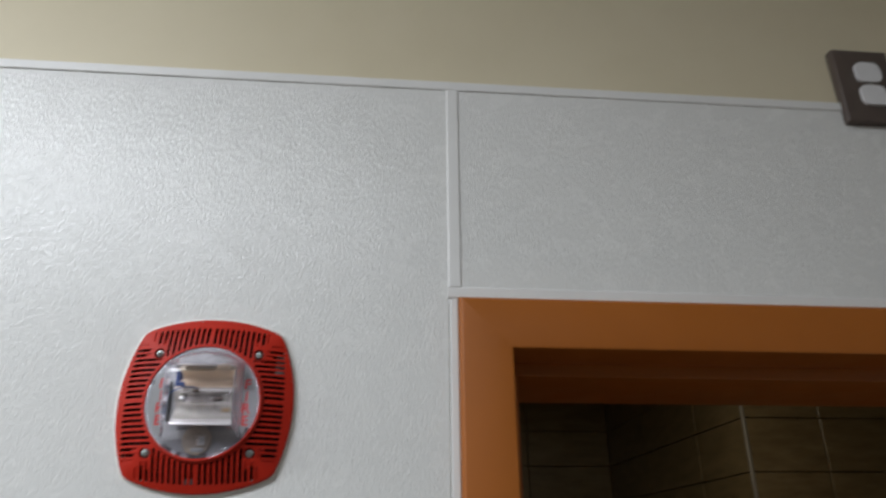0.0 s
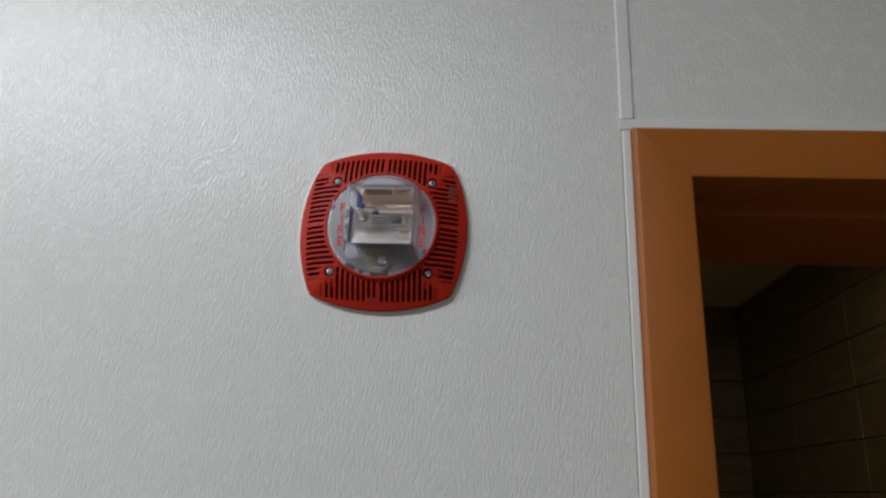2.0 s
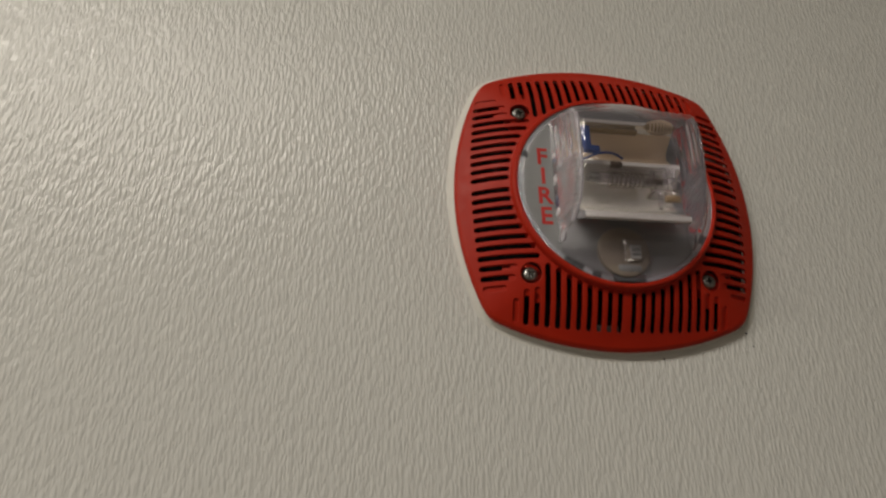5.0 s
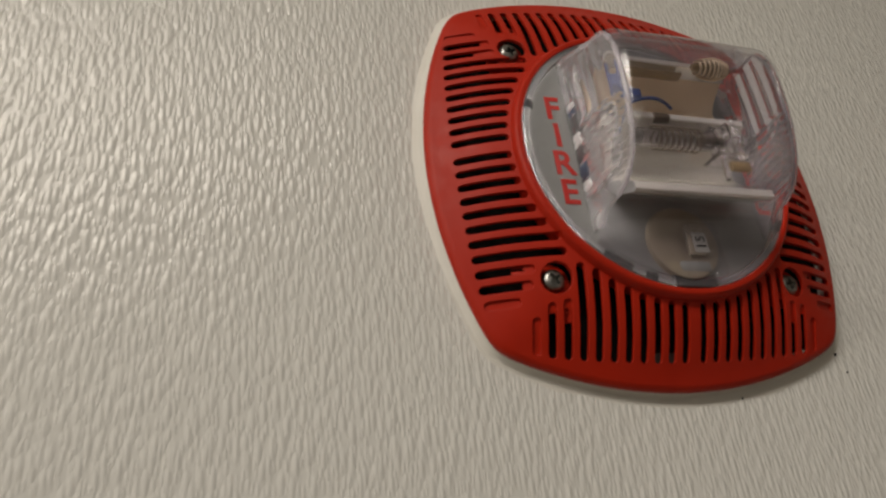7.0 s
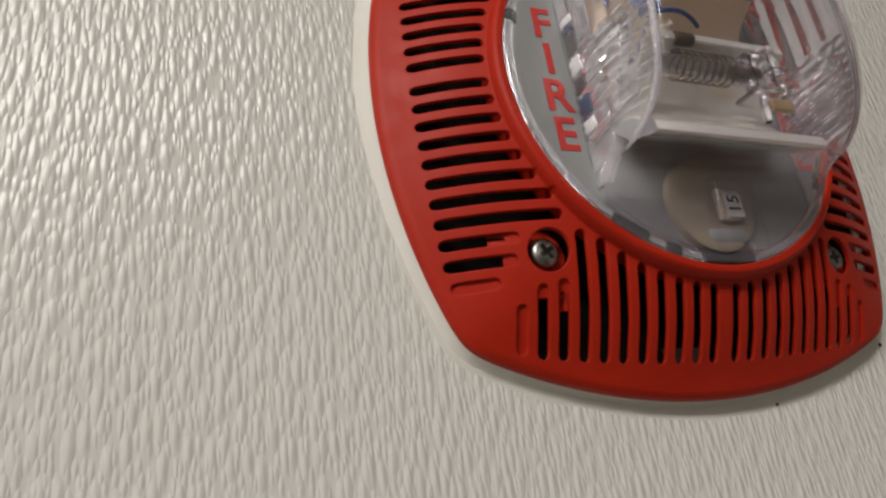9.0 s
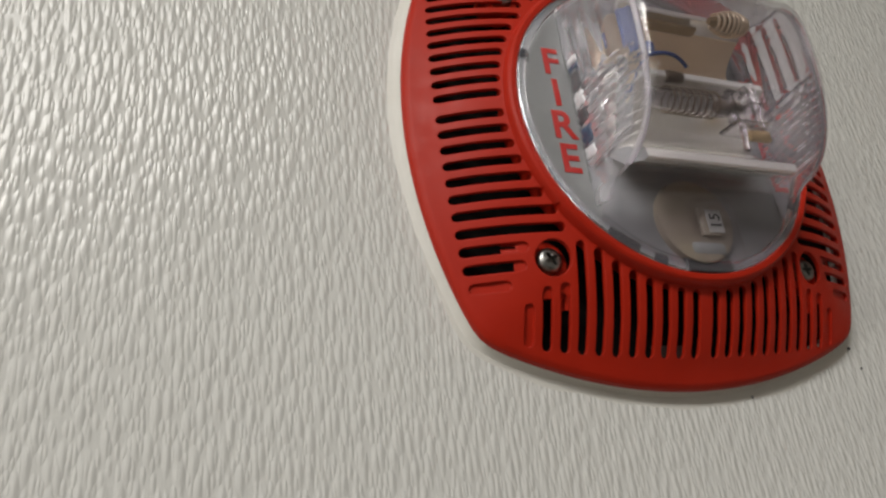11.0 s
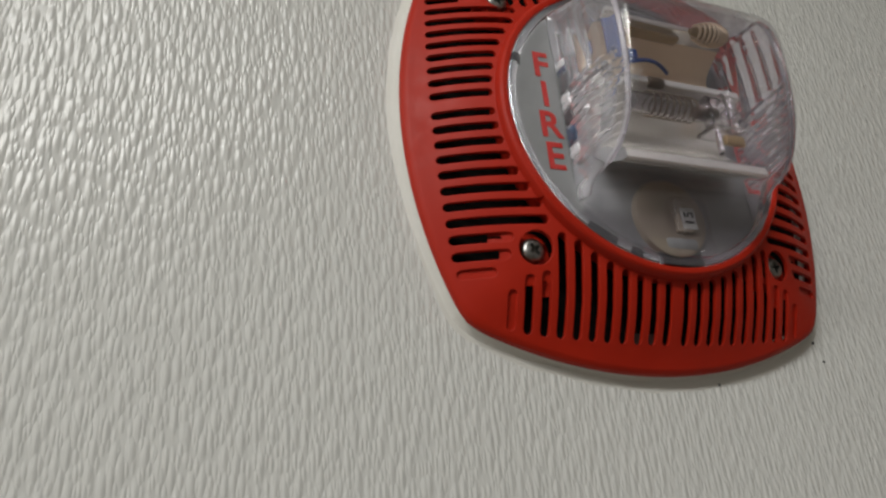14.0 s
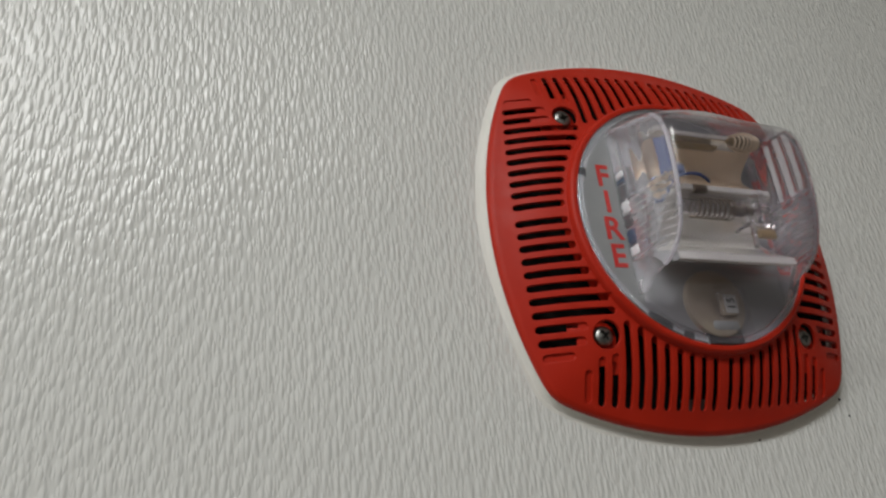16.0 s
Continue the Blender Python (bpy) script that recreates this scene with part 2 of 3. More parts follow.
M_OPAL = varied("white_opal_plastic", (0.74, 0.74, 0.75), (0.8, 0.8, 0.8), 60.0, 0.35)


# ---------------------------------------------------------------- building helpers
def mesh_object(name, bm, mat, parent=None, label="", smooth=None):
    """One mesh object from a bmesh; smooth: the angle in degrees past which edges stay sharp."""
    me = bpy.data.meshes.new(name)
    bmesh.ops.recalc_face_normals(bm, faces=bm.faces)
    bm.to_mesh(me)
    bm.free()
    for m in mat if isinstance(mat, (list, tuple)) else [mat]:
        me.materials.append(m)
    if smooth is not None:
        for p in me.polygons:
            p.use_smooth = True
        me.set_sharp_from_angle(angle=radians(smooth))
    ob = new(name, me)
    ob.parent = parent
    if label:
        ob["label"] = label
    return ob


def part(name, bm, mat, parent, label="", smooth=None):
    return mesh_object(name, bm, mat, parent, label, smooth)


def box(bm, x0, x1, y0, y1, z0, z1):
    r = bmesh.ops.create_cube(bm, size=1.0)
    for v in r["verts"]:
        v.co = ((x0 + x1) / 2 + v.co.x * (x1 - x0), (y0 + y1) / 2 + v.co.y * (y1 - y0), (z0 + z1) / 2 + v.co.z * (z1 - z0))
    return r["verts"]


def rounded_box(x0, x1, y0, y1, z0, z1, r, seg=2):
    bm = bmesh.new()
    box(bm, x0, x1, y0, y1, z0, z1)
    bmesh.ops.bevel(bm, geom=bm.edges[:], offset=r, segments=seg, profile=0.5, affect="EDGES")
    return bm


def boxes(*spans):
    bm = bmesh.new()
    for s in spans:
        box(bm, *s)
    return bm


def prism(bm, outline, a, b, place):
    """Extrudes a closed outline of (p, q) between a and b; place(p, q, w) gives the point."""
    lo = [bm.verts.new(place(p, q, a)) for p, q in outline]
    hi = [bm.verts.new(place(p, q, b)) for p, q in outline]
    n = len(outline)
    for i in range(n):
        bm.faces.new((lo[i], lo[(i + 1) % n], hi[(i + 1) % n], hi[i]))
    bm.faces.new(lo[::-1])
    bm.faces.new(hi)


def tube(points, r, segs=8):
    """A round wire through points, closed at the ends."""
    bm = bmesh.new()
    pts = [Vector(p) for p in points]
    rings = []
    side = Vector((0, 0, 1))
    for i, p in enumerate(pts):
        d = (pts[min(i + 1, len(pts) - 1)] - pts[max(i - 1, 0)]).normalized()
        if abs(d.dot(side)) > 0.95:
            side = Vector((0, 1, 0))
        a = d.cross(side).normalized()
        b = d.cross(a)
        rings.append([bm.verts.new(p + r * (math.cos(6.28319 * k / segs) * a + math.sin(6.28319 * k / segs) * b)) for k in range(segs)])
    for p, q in zip(rings, rings[1:]):
        for k in range(segs):
            bm.faces.new((p[k], p[(k + 1) % segs], q[(k + 1) % segs], q[k]))
    bm.faces.new(rings[0][::-1])
    bm.faces.new(rings[-1])
    return bm


def lathe(profile, segs, place):
    """Turns a profile of (radius, height) round an axis; place(a, b, h) gives the point. Ends at radius 0 close."""
    bm = bmesh.new()
    rings = []
    for r, h in profile:
        if r < 1e-9:
            rings.append([bm.verts.new(place(0, 0, h))])
        else:
            rings.append([bm.verts.new(place(r * math.cos(2 * math.pi * k / segs), r * math.sin(2 * math.pi * k / segs), h)) for k in range(segs)])
    for p, q in zip(rings, rings[1:]):
        for k in range(segs):
            j = (k + 1) % segs
            if len(p) == 1 and len(q) > 1:
                bm.faces.new((p[0], q[k], q[j]))
            elif len(q) == 1 and len(p) > 1:
                bm.faces.new((p[k], p[j], q[0]))
            elif len(p) > 1:
                bm.faces.new((p[k], p[j], q[j], q[k]))
    return bm


def thing(name, place, label, category, group="", kind=""):
    ob = new(name)
    ob.empty_display_size = 0.05
    ob.location = place
    return tagged(ob, label, category, group, kind)


# ---------------------------------------------------------------- the room
X0, X1, Y0 = -3.1, 2.2, -7.6              # the room in front of the door wall
WALL = 0.215                              # wall thickness
DX0, DX1, DZ = 0.2165, 1.2245, 2.181      # outside of the door frame
FACE = 0.0485                             # width of the frame's face
CAP = 2.415                               # top of the pebbled sheets

wall_north = mesh_object("wall_north", boxes((X0 - 0.12, DX0 + 0.02, 0.003, WALL, 0, CEIL), (DX1 - 0.02, X1 + 0.12, 0.003, WALL, 0, CEIL),
                                            (DX0 + 0.02, DX1 - 0.02, 0.003, WALL, DZ - 0.02, CEIL)), M_CREAM)
tagged(wall_north, "cream-painted wall above white pebbled sheets, with a doorway", "wall", kind="structure")
tagged(mesh_object("wall_south", boxes((X0 - 0.12, X1 + 0.12, Y0 - 0.12, Y0, 0, CEIL)), M_PLASTER), "plain off-white wall", "wall", kind="structure")
tagged(mesh_object("wall_west", boxes((X0 - 0.12, X0, Y0, 0.003, 0, CEIL)), M_PLASTER), "plain off-white wall", "wall", kind="structure")
tagged(mesh_object("wall_east", boxes((X1, X1 + 0.12, Y0, 0.003, 0, CEIL)), M_PLASTER), "plain off-white wall", "wall", kind="structure")
tagged(mesh_object("floor", boxes((X0 - 0.12, X1 + 0.12, Y0 - 0.12, WALL - 0.08, -0.1, 0)), M_FLOOR), "plain tan floor", "floor", kind="structure")
# pale only to bounce light up onto soffit and ceiling; never in view
tagged(mesh_object("floor_inner", boxes((-0.42, 2.42, WALL - 0.08, 2.6, -0.1, 0)), M_PLASTER), "unseen pale floor that bounces light up into the tiled room", "floor", kind="structure")
tagged(mesh_object("ceiling", boxes((X0 - 0.12, X1 + 0.12, Y0 - 0.12, WALL, CEIL, CEIL + 0.1)), M_TOP), "plain white ceiling", "ceiling", kind="structure")

# sheets of pebbled wall panel, with their vinyl strips
for name, span in (("wall_panel", (X0, 0.2075, 0.0, 0.003, 0.02, CAP)), ("wall_panel", (0.2195, X1, 0.0, 0.003, DZ + 0.010, CAP)),
                   ("wall_panel", (DX1 + 0.010, X1, 0.0, 0.003, 0.02, DZ + 0.008))):
    part(name, boxes(span), M_PANEL, wall_north, "white pebbled glass-fibre wall sheet")


def strip(name, length, place, width=0.0125, proud=0.0022):
    """A low vinyl strip with rounded shoulders; place(p, q, w) puts across, height and run."""
    h = width / 2
    s = 0.0012
    bm = bmesh.new()
    prism(bm, [(-h, -0.0028), (-h, proud - s), (-h + 0.0004, proud - 0.0004), (-h + s, proud), (h - s, proud), (h - 0.0004, proud - 0.0004), (h, proud - s), (h, -0.0028)],
          0, length, place)
    return part(name, bm, M_TRIM, wall_north, "narrow white vinyl joint strip")


strip("divider_strip", CAP - DZ - 0.0119, lambda p, q, w: (0.2135 + p, -q, DZ + 0.0119 + w), 0.0125, 0.0014)
strip("cap_strip", X1 - X0, lambda p, q, w: (X0 + w, -q, CAP + 0.0052 + p), 0.011, 0.0018)
strip("edge_strip", DX1 - DX0 + 0.02, lambda p, q, w: (DX0 - 0.010 + w, -q, DZ + 0.0062 + p), 0.0112, 0.0013)
strip("edge_strip", DZ - 0.02, lambda p, q, w: (DX0 - 0.0042 + p, -q, 0.02 + w), 0.0080, 0.0013)
strip("edge_strip", DZ - 0.02, lambda p, q, w: (DX1 + 0.0058 + p, -q, 0.02 + w), 0.0112, 0.0013)

# pressed-steel door frame
PROUD = 0.010
PROFILE = [(0.0, 0.012), (0.0, -PROUD + 0.005), (0.0004, -PROUD + 0.0029), (0.0015, -PROUD + 0.0015), (0.0029, -PROUD + 0.0004), (0.005, -PROUD), (FACE - 0.0025, -PROUD), (FACE - 0.0007, -PROUD + 0.0007), (FACE, -PROUD + 0.0025),
           (FACE, 0.0445), (FACE + 0.0115, 0.0445), (FACE + 0.0128, 0.0450), (FACE + 0.0133, 0.0465), (FACE + 0.0133, 0.170), (FACE, 0.170), (FACE, WALL + 0.009), (0.0, WALL + 0.009), (0.0, WALL - 0.004)]
door_frame = thing("door_frame", (DX0, 0, 0), "orange-brown painted pressed-steel door frame, no leaf in view", "door frame", kind="structure")


def frame_member(name, verts):
    bm = bmesh.new()
    rings = []
    for place in verts:
        rings.append([bm.verts.new(place(a, y)) for a, y in PROFILE])
    n = len(PROFILE)
    for i in range(n):
        bm.faces.new((rings[0][i], rings[0][(i + 1) % n], rings[1][(i + 1) % n], rings[1][i]))
    bm.faces.new(rings[0])
    bm.faces.new(rings[1][::-1])
    ob = part(name, bm, M_ORANGE, door_frame, smooth=25)
    ob.matrix_parent_inverse = Matrix.Translation((-DX0, 0, 0))
    return ob


frame_member("jamb", (lambda a, y: (DX0 + a, y, 0.0), lambda a, y: (DX0 + a, y, DZ - a)))
frame_member("jamb", (lambda a, y: (DX1 - a, y, 0.0), lambda a, y: (DX1 - a, y, DZ - a)))
frame_member("head", (lambda a, y: (DX0 + a, y, DZ - a), lambda a, y: (DX1 - a, y, DZ - a)))

# ---------------------------------------------------------------- the dark tiled room behind the doorway
IN_CEIL, IN_X, IN_Y, IN_B = 2.420, 0.845, 0.69, 1.50
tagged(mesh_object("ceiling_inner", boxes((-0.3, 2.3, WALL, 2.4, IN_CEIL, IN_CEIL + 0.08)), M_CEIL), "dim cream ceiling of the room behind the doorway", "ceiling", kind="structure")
wall_inner_side = tagged(mesh_object("wall_inner_side", boxes((IN_X + 0.008, 2.3, IN_Y + 0.008, 2.4, 0, IN_CEIL)), M_GROUT), "dark brown tiled wall corner in the unlit room", "wall", kind="structure")
wall_inner_back = tagged(mesh_object("wall_inner_back", boxes((-0.3, IN_X + 0.008, IN_B + 0.008, 2.4, 0, IN_CEIL)), M_GROUT), "dark brown tiled wall in the unlit room", "wall", kind="structure")
tagged(mesh_object("wall_inner_west", boxes((-0.42, -0.3, WALL, 2.4, 0, IN_CEIL + 0.08)), M_PLASTER), "plain wall of the unlit room", "wall", kind="structure")
tagged(mesh_object("wall_inner_east", boxes((2.3, 2.42, WALL, 2.4, 0, IN_CEIL + 0.08)), M_PLASTER), "plain wall of the unlit room", "wall", kind="structure")
part("corner_trim", rounded_box(IN_X - 0.002, IN_X + 0.005, IN_Y - 0.002, IN_Y + 0.005, 0, IN_CEIL, 0.002), M_ALU, wall_inner_side, "pale metal tile edge strip")

# ---------------------------------------------------------------- wall outlet above the door
outlet = thing("wall_outlet", (0.6855, 0.0, 2.4455), "white duplex outlet in a grey-brown plate above the door", "outlet")
part("plate", rounded_box(-0.0330, 0.0350, -0.009, 0.003, -0.049, 0.049, 0.0022, 3), M_BEZEL, outlet, "grey-brown moulded plate", smooth=35)


def outlet_face(cz):
    """One outlet face: round above and below, straight at the sides."""
    rim = []
    for k in range(40):
        a = 2 * math.pi * k / 40
        rim.append((0.0035 + max(-0.0152, min(0.0152, 0.0172 * math.cos(a))), cz + max(-0.0132, min(0.0132, 0.0160 * math.sin(a)))))
    bm = bmesh.new()
    prism(bm, rim, -0.0122, -0.0085, lambda p, q, w: (p, w, q))
    bmesh.ops.bevel(bm, geom=[e for e in bm.edges if all(v.co.y < -0.012 for v in e.verts)], offset=0.0008, segments=2, affect="EDGES")
    return bm


for cz in (0.0165, -0.0145):
    part("receptacle_face", outlet_face(cz), M_OPAL, outlet, "white outlet face", smooth=40)
part("waist", rounded_box(-0.0080, 0.0150, -0.0106, -0.0085, -0.0040, 0.0060, 0.0006), M_BEZEL, outlet)
part("centre_screw", lathe([(0, -0.0085), (0.0026, -0.0085), (0.0026, -0.0112), (0.0018, -0.0120), (0, -0.0121)], 16, lambda a, b, h: (0.0035 + a, h, 0.001 + b)), M_STEEL, outlet, smooth=40)

# ---------------------------------------------------------------- the fire alarm, drawn in millimetres: u across, v up, d out from the wall
ZA = 2.08
alarm = thing("fire_alarm", (0, 0, ZA), "red fire alarm with clear strobe lens on a white wall", "fire alarm")
MM = 0.001


def out(u, v, d):
    return Vector((u * MM, -d * MM, v * MM))


def lean(u, v, d):
    """The strobe stands a touch askew on the base."""
    return out(u + 1.2 + 0.05 * (d - 15.0), v, d)


def side_reach(a, mid):
    """Distance along the direction a to the bowed side whose middle lies at mid on the first axis."""
    r = 138.0
    c = mid - r
    b = c * math.cos(a)
    return b + math.sqrt(b * b - c * c + r * r)


def reach(a, grow=0.0):
    """The cover's rounded, bulging square outline in polar form."""
    rs = [side_reach(a - k * math.pi / 2, (73.0, 74.4, 72.0, 72.3)[k]) for k in range(4) if math.cos(a - k * math.pi / 2) > 0.05]
    return sum((r / 80.0) ** -60.0 for r in rs) ** (-1 / 60.0) * 80.0 + grow


RING = 48.7


def face_height(u, v):
    """Height of the cover's face above the wall."""
    r, a = math.hypot(u, v), math.atan2(v, u)
    edge = reach(a) - 3.0
    f = min(1.0, max(0.0, (edge - r) / (edge - RING)))
    return 5.4 + 9.7 * (f + 0.40 * f * (1 - f))


def cover_mesh():
    """The shell of the cover, closed, before its slots are cut."""
    bm = bmesh.new()
    n = 240
    rings = []
    for k in range(n):
        a = 2 * math.pi * k / n
        R = reach(a)
        c, s = math.cos(a), math.sin(a)
        pts = [(R, 1.6), (R, 2.8), (R - 0.3, 3.8), (R - 1.0, 4.6), (R - 1.9, 5.1)]
        for f in (0.0, 0.2, 0.4, 0.6, 0.8, 1.0):
            r = (R - 3.0) + (RING - (R - 3.0)) * f
            pts.append((r, face_height(r * c, r * s)))
        pts += [(48.55, 16.6), (48.2, 17.4), (47.6, 17.95), (46.6, 18.05), (46.15, 17.98), (46.0, 17.8), (46.0, 9.0), (47.6, 9.0), (47.6, 12.6)]
        for f in (1.0, 0.5, 0.0):
            r = (R - 3.0) + (RING - (R - 3.0)) * f
            pts.append((r, face_height(r * c, r * s) - 1.0))
        pts.append((R - 2.4, 1.6))
        rings.append([bm.verts.new((r * c, r * s, d)) for r, d in pts])
    m = len(rings[0])
    for k in range(n):
        p, q = rings[k], rings[(k + 1) % n]
        for i in range(m):
            bm.faces.new((p[i], q[i], q[(i + 1) % m], p[(i + 1) % m]))
    bmesh.ops.recalc_face_normals(bm, faces=bm.faces)
    return bm


def capsule(bm, ends, width, d0, d1, turn, rounded=(True, True)):
    """A slot-shaped block from ends[0] to ends[1] along the first axis at v; turned by quarter turns. d0 gives its floor at each end."""
    (a, b, v), h = ends, width / 2
    pts = []
    for k in range(5):
        t = math.pi / 2 + math.pi * k / 4
        pts.append((a + h + h * math.cos(t), v + h * math.sin(t)) if rounded[0] else (a, v + h - h * k / 2))
    for k in range(5):
        t = -math.pi / 2 + math.pi * k / 4
        pts.append((b - h + h * math.cos(t), v + h * math.sin(t)) if rounded[1] else (b, v - h + h * k / 2))
    c, s = (1, 0, -1, 0)[turn], (0, 1, 0, -1)[turn]
    spots = [(p * c - q * s, p * s + q * c) for p, q in pts]
    floor = (lambda u, w: d0) if d0 is not None else (lambda u, w: face_height(u, w) - 0.75)
    lo = [bm.verts.new((u, w, floor(u, w))) for u, w in spots]
    hi = [bm.verts.new((u, w, d1)) for u, w in spots]
    n = len(spots)
    for i in range(n):
        bm.faces.new((lo[i], lo[(i + 1) % n], hi[(i + 1) % n], hi[i]))
    bm.faces.new(lo[::-1])
    bm.faces.new(hi)


def slot_cutters():
    """All slots and pockets of the four sides."""
    deep, shallow, holes = bmesh.new(), bmesh.new(), bmesh.new()
    pitch, first, w = 4.48, 3.1, 2.45
    for turn in range(4):
        for sign in (-1, 1):
            for k in range(11):
                v = first + pitch * k
                o = 65.2 - v * v / 620.0
                y = sign * v + (0.9, -0.3, -0.9, 0.3)[turn]
                if k < 7:
                    capsule(deep, (max(math.sqrt(49.1 ** 2 - v * v), 30), o, y), w, -3.0, 30.0, turn)
                elif k == 7 and turn == 3:
                    capsule(deep, (37.0, 48.4, y), w, -3.0, 30.0, turn, (True, False))
                    capsule(deep, (52.6, o, y), w, -3.0, 30.0, turn, (False, True))
                    capsule(shallow, (37.0, o, y), w + 0.12, None, 30.0, turn)
                elif k == 7:
                    capsule(deep, (37.4, o, y), w, -3.0, 30.0, turn)
                elif k < 10:
                    capsule(deep, ((53.1, 50.4)[k - 8], o, y), w, -3.0, 30.0, turn, (False, True))
                    capsule(shallow, ((46.9, 47.7)[k - 8], o, y), w + 0.12, None, 30.0, turn)
                else:
                    capsule(shallow, (51.4, o - 0.4, y), w, None, 30.0, turn)
    for su in (-1, 1):
        for sv in (-1, 1):
            ring = [(su * 41.2 + 4.6 * math.cos(2 * math.pi * k / 24), sv * 41.0 + 4.6 * math.sin(2 * math.pi * k / 24)) for k in range(24)]
            prism(holes, ring, 8.8, 30.0, lambda p, q, h: (p, q, h))
    for b in (deep, shallow, holes):
        bmesh.ops.recalc_face_normals(b, faces=b.faces)
    return deep, shallow, holes


def carve(body, cutters):
    """Cuts the blocks out of the body and gives the finished mesh."""
    me = bpy.data.meshes.new("cover")
    body.to_mesh(me)
    ob = new("cover", me)
    spare = []
    for cut in cutters:
        cm = bpy.data.meshes.new("block")
        cut.to_mesh(cm)
        co = new("block", cm)
        md = ob.modifiers.new("cut", "BOOLEAN")
        md.operation, md.object, md.solver, md.use_self = "DIFFERENCE", co, "EXACT", True
        spare.append((co, cm))
    bpy.context.view_layer.update()
    done = bpy.data.meshes.new_from_object(ob.evaluated_get(bpy.context.evaluated_depsgraph_get()))
    bpy.data.objects.remove(ob)
    bpy.data.meshes.remove(me)
    for co, cm in spare:
        bpy.data.objects.remove(co)
        bpy.data.meshes.remove(cm)
    return done


cover_data = carve(cover_mesh(), slot_cutters())
bm = bmesh.new()
bm.from_mesh(cover_data)
for v in bm.verts:
    v.co = out(*v.co)
bpy.data.meshes.remove(cover_data)
cover = part("cover", bm, M_RED, alarm, "red slotted plastic cover", smooth=22)

# sealant bead between cover and wall
bm = bmesh.new()
rings = []
for k in range(160):
    a = 2 * math.pi * k / 160
    g = 1.7 + 0.6 * max(0.0, -math.cos(a)) - 1.4 * max(0.0, -math.sin(a)) + 0.4 * noise.noise((3 * math.cos(a), 3 * math.sin(a), 0.3)) + 0.3 * noise.noise((14 * math.cos(a), 14 * math.sin(a), 2.0))
    pts = [(reach(a) - 4, -0.5), (reach(a) + g + 1.4 - 0.9 * max(0.0, -math.sin(a)), -0.3), (reach(a) + 0.8 * g + 0.3, 0.4), (reach(a) + 0.35 * g, 1.1), (reach(a) + 0.1, 2.3), (reach(a) - 4, 1.5)]
    rings.append([bm.verts.new(out(r * math.cos(a), r * math.sin(a), d)) for r, d in pts])
for k in range(160):
    p, q = rings[k], rings[(k + 1) % 160]
    for i in range(6):
        bm.faces.new((p[i], q[i], q[(i + 1) % 6], p[(i + 1) % 6]))
part("sealant_bead", bm, M_GASKET, alarm, "uneven off-white sealant bead", smooth=60)

# thin film of sealant wiped out over the panel, widest below
bm = bmesh.new()
rings = []
for k in range(160):
    a = 2 * math.pi * k / 160
    g = 1.6 + 2.6 * max(0.0, -math.sin(a - 0.4)) + 0.8 * noise.noise((2.5 * math.cos(a), 2.5 * math.sin(a), 5.0)) + 0.7 * noise.noise((11 * math.cos(a), 11 * math.sin(a), 8.0))
    rings.append([bm.verts.new(out((reach(a) + r) * math.cos(a), (reach(a) + r) * math.sin(a), d)) for r, d in ((-3.0, 0.16), (0.5 * g, 0.13), (0.8 * g, 0.06), (g, -0.02), (-3.0, -0.05))])
for k in range(160):
    p, q = rings[k], rings[(k + 1) % 160]
    for i in range(5):
        bm.faces.new((p[i], q[i], q[(i + 1) % 5], p[(i + 1) % 5]))
part("sealant_film", bm, M_FILM, alarm, "smooth film of wiped sealant", smooth=60)

for u, v, r in ((61.6, -61.0, 0.42), (64.0, -67.0, 0.3), (20.0, -74.0, 0.3)):
    part("speck", lathe([(0, 0.6), (r * 0.7, 0.5), (r, -0.1), (0, -0.1)], 8, lambda a, b, h: out(u + a, v + 1.5 * b, h)), M_CLIP, alarm, "small dark speck of dirt")

# near-black sheet that keeps the slots dark, and the bracket showing through some
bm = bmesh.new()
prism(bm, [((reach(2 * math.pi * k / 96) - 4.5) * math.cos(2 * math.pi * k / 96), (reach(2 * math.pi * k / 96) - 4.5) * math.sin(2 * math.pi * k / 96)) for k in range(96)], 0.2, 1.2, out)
part("slot_backing", bm, M_BLACK, alarm, "black backing behind the slots")
for u0, u1, v0, v1 in ((55, 66, 26, 44), (-10, 0, -66, -60)):
    bm = bmesh.new()
    prism(bm, [(u0, v0), (u1, v0), (u1, v1), (u0, v1)], 1.1, 1.9, out)
    part("mounting_tab", bm, M_ZINC, alarm, "galvanised tab behind the slots")


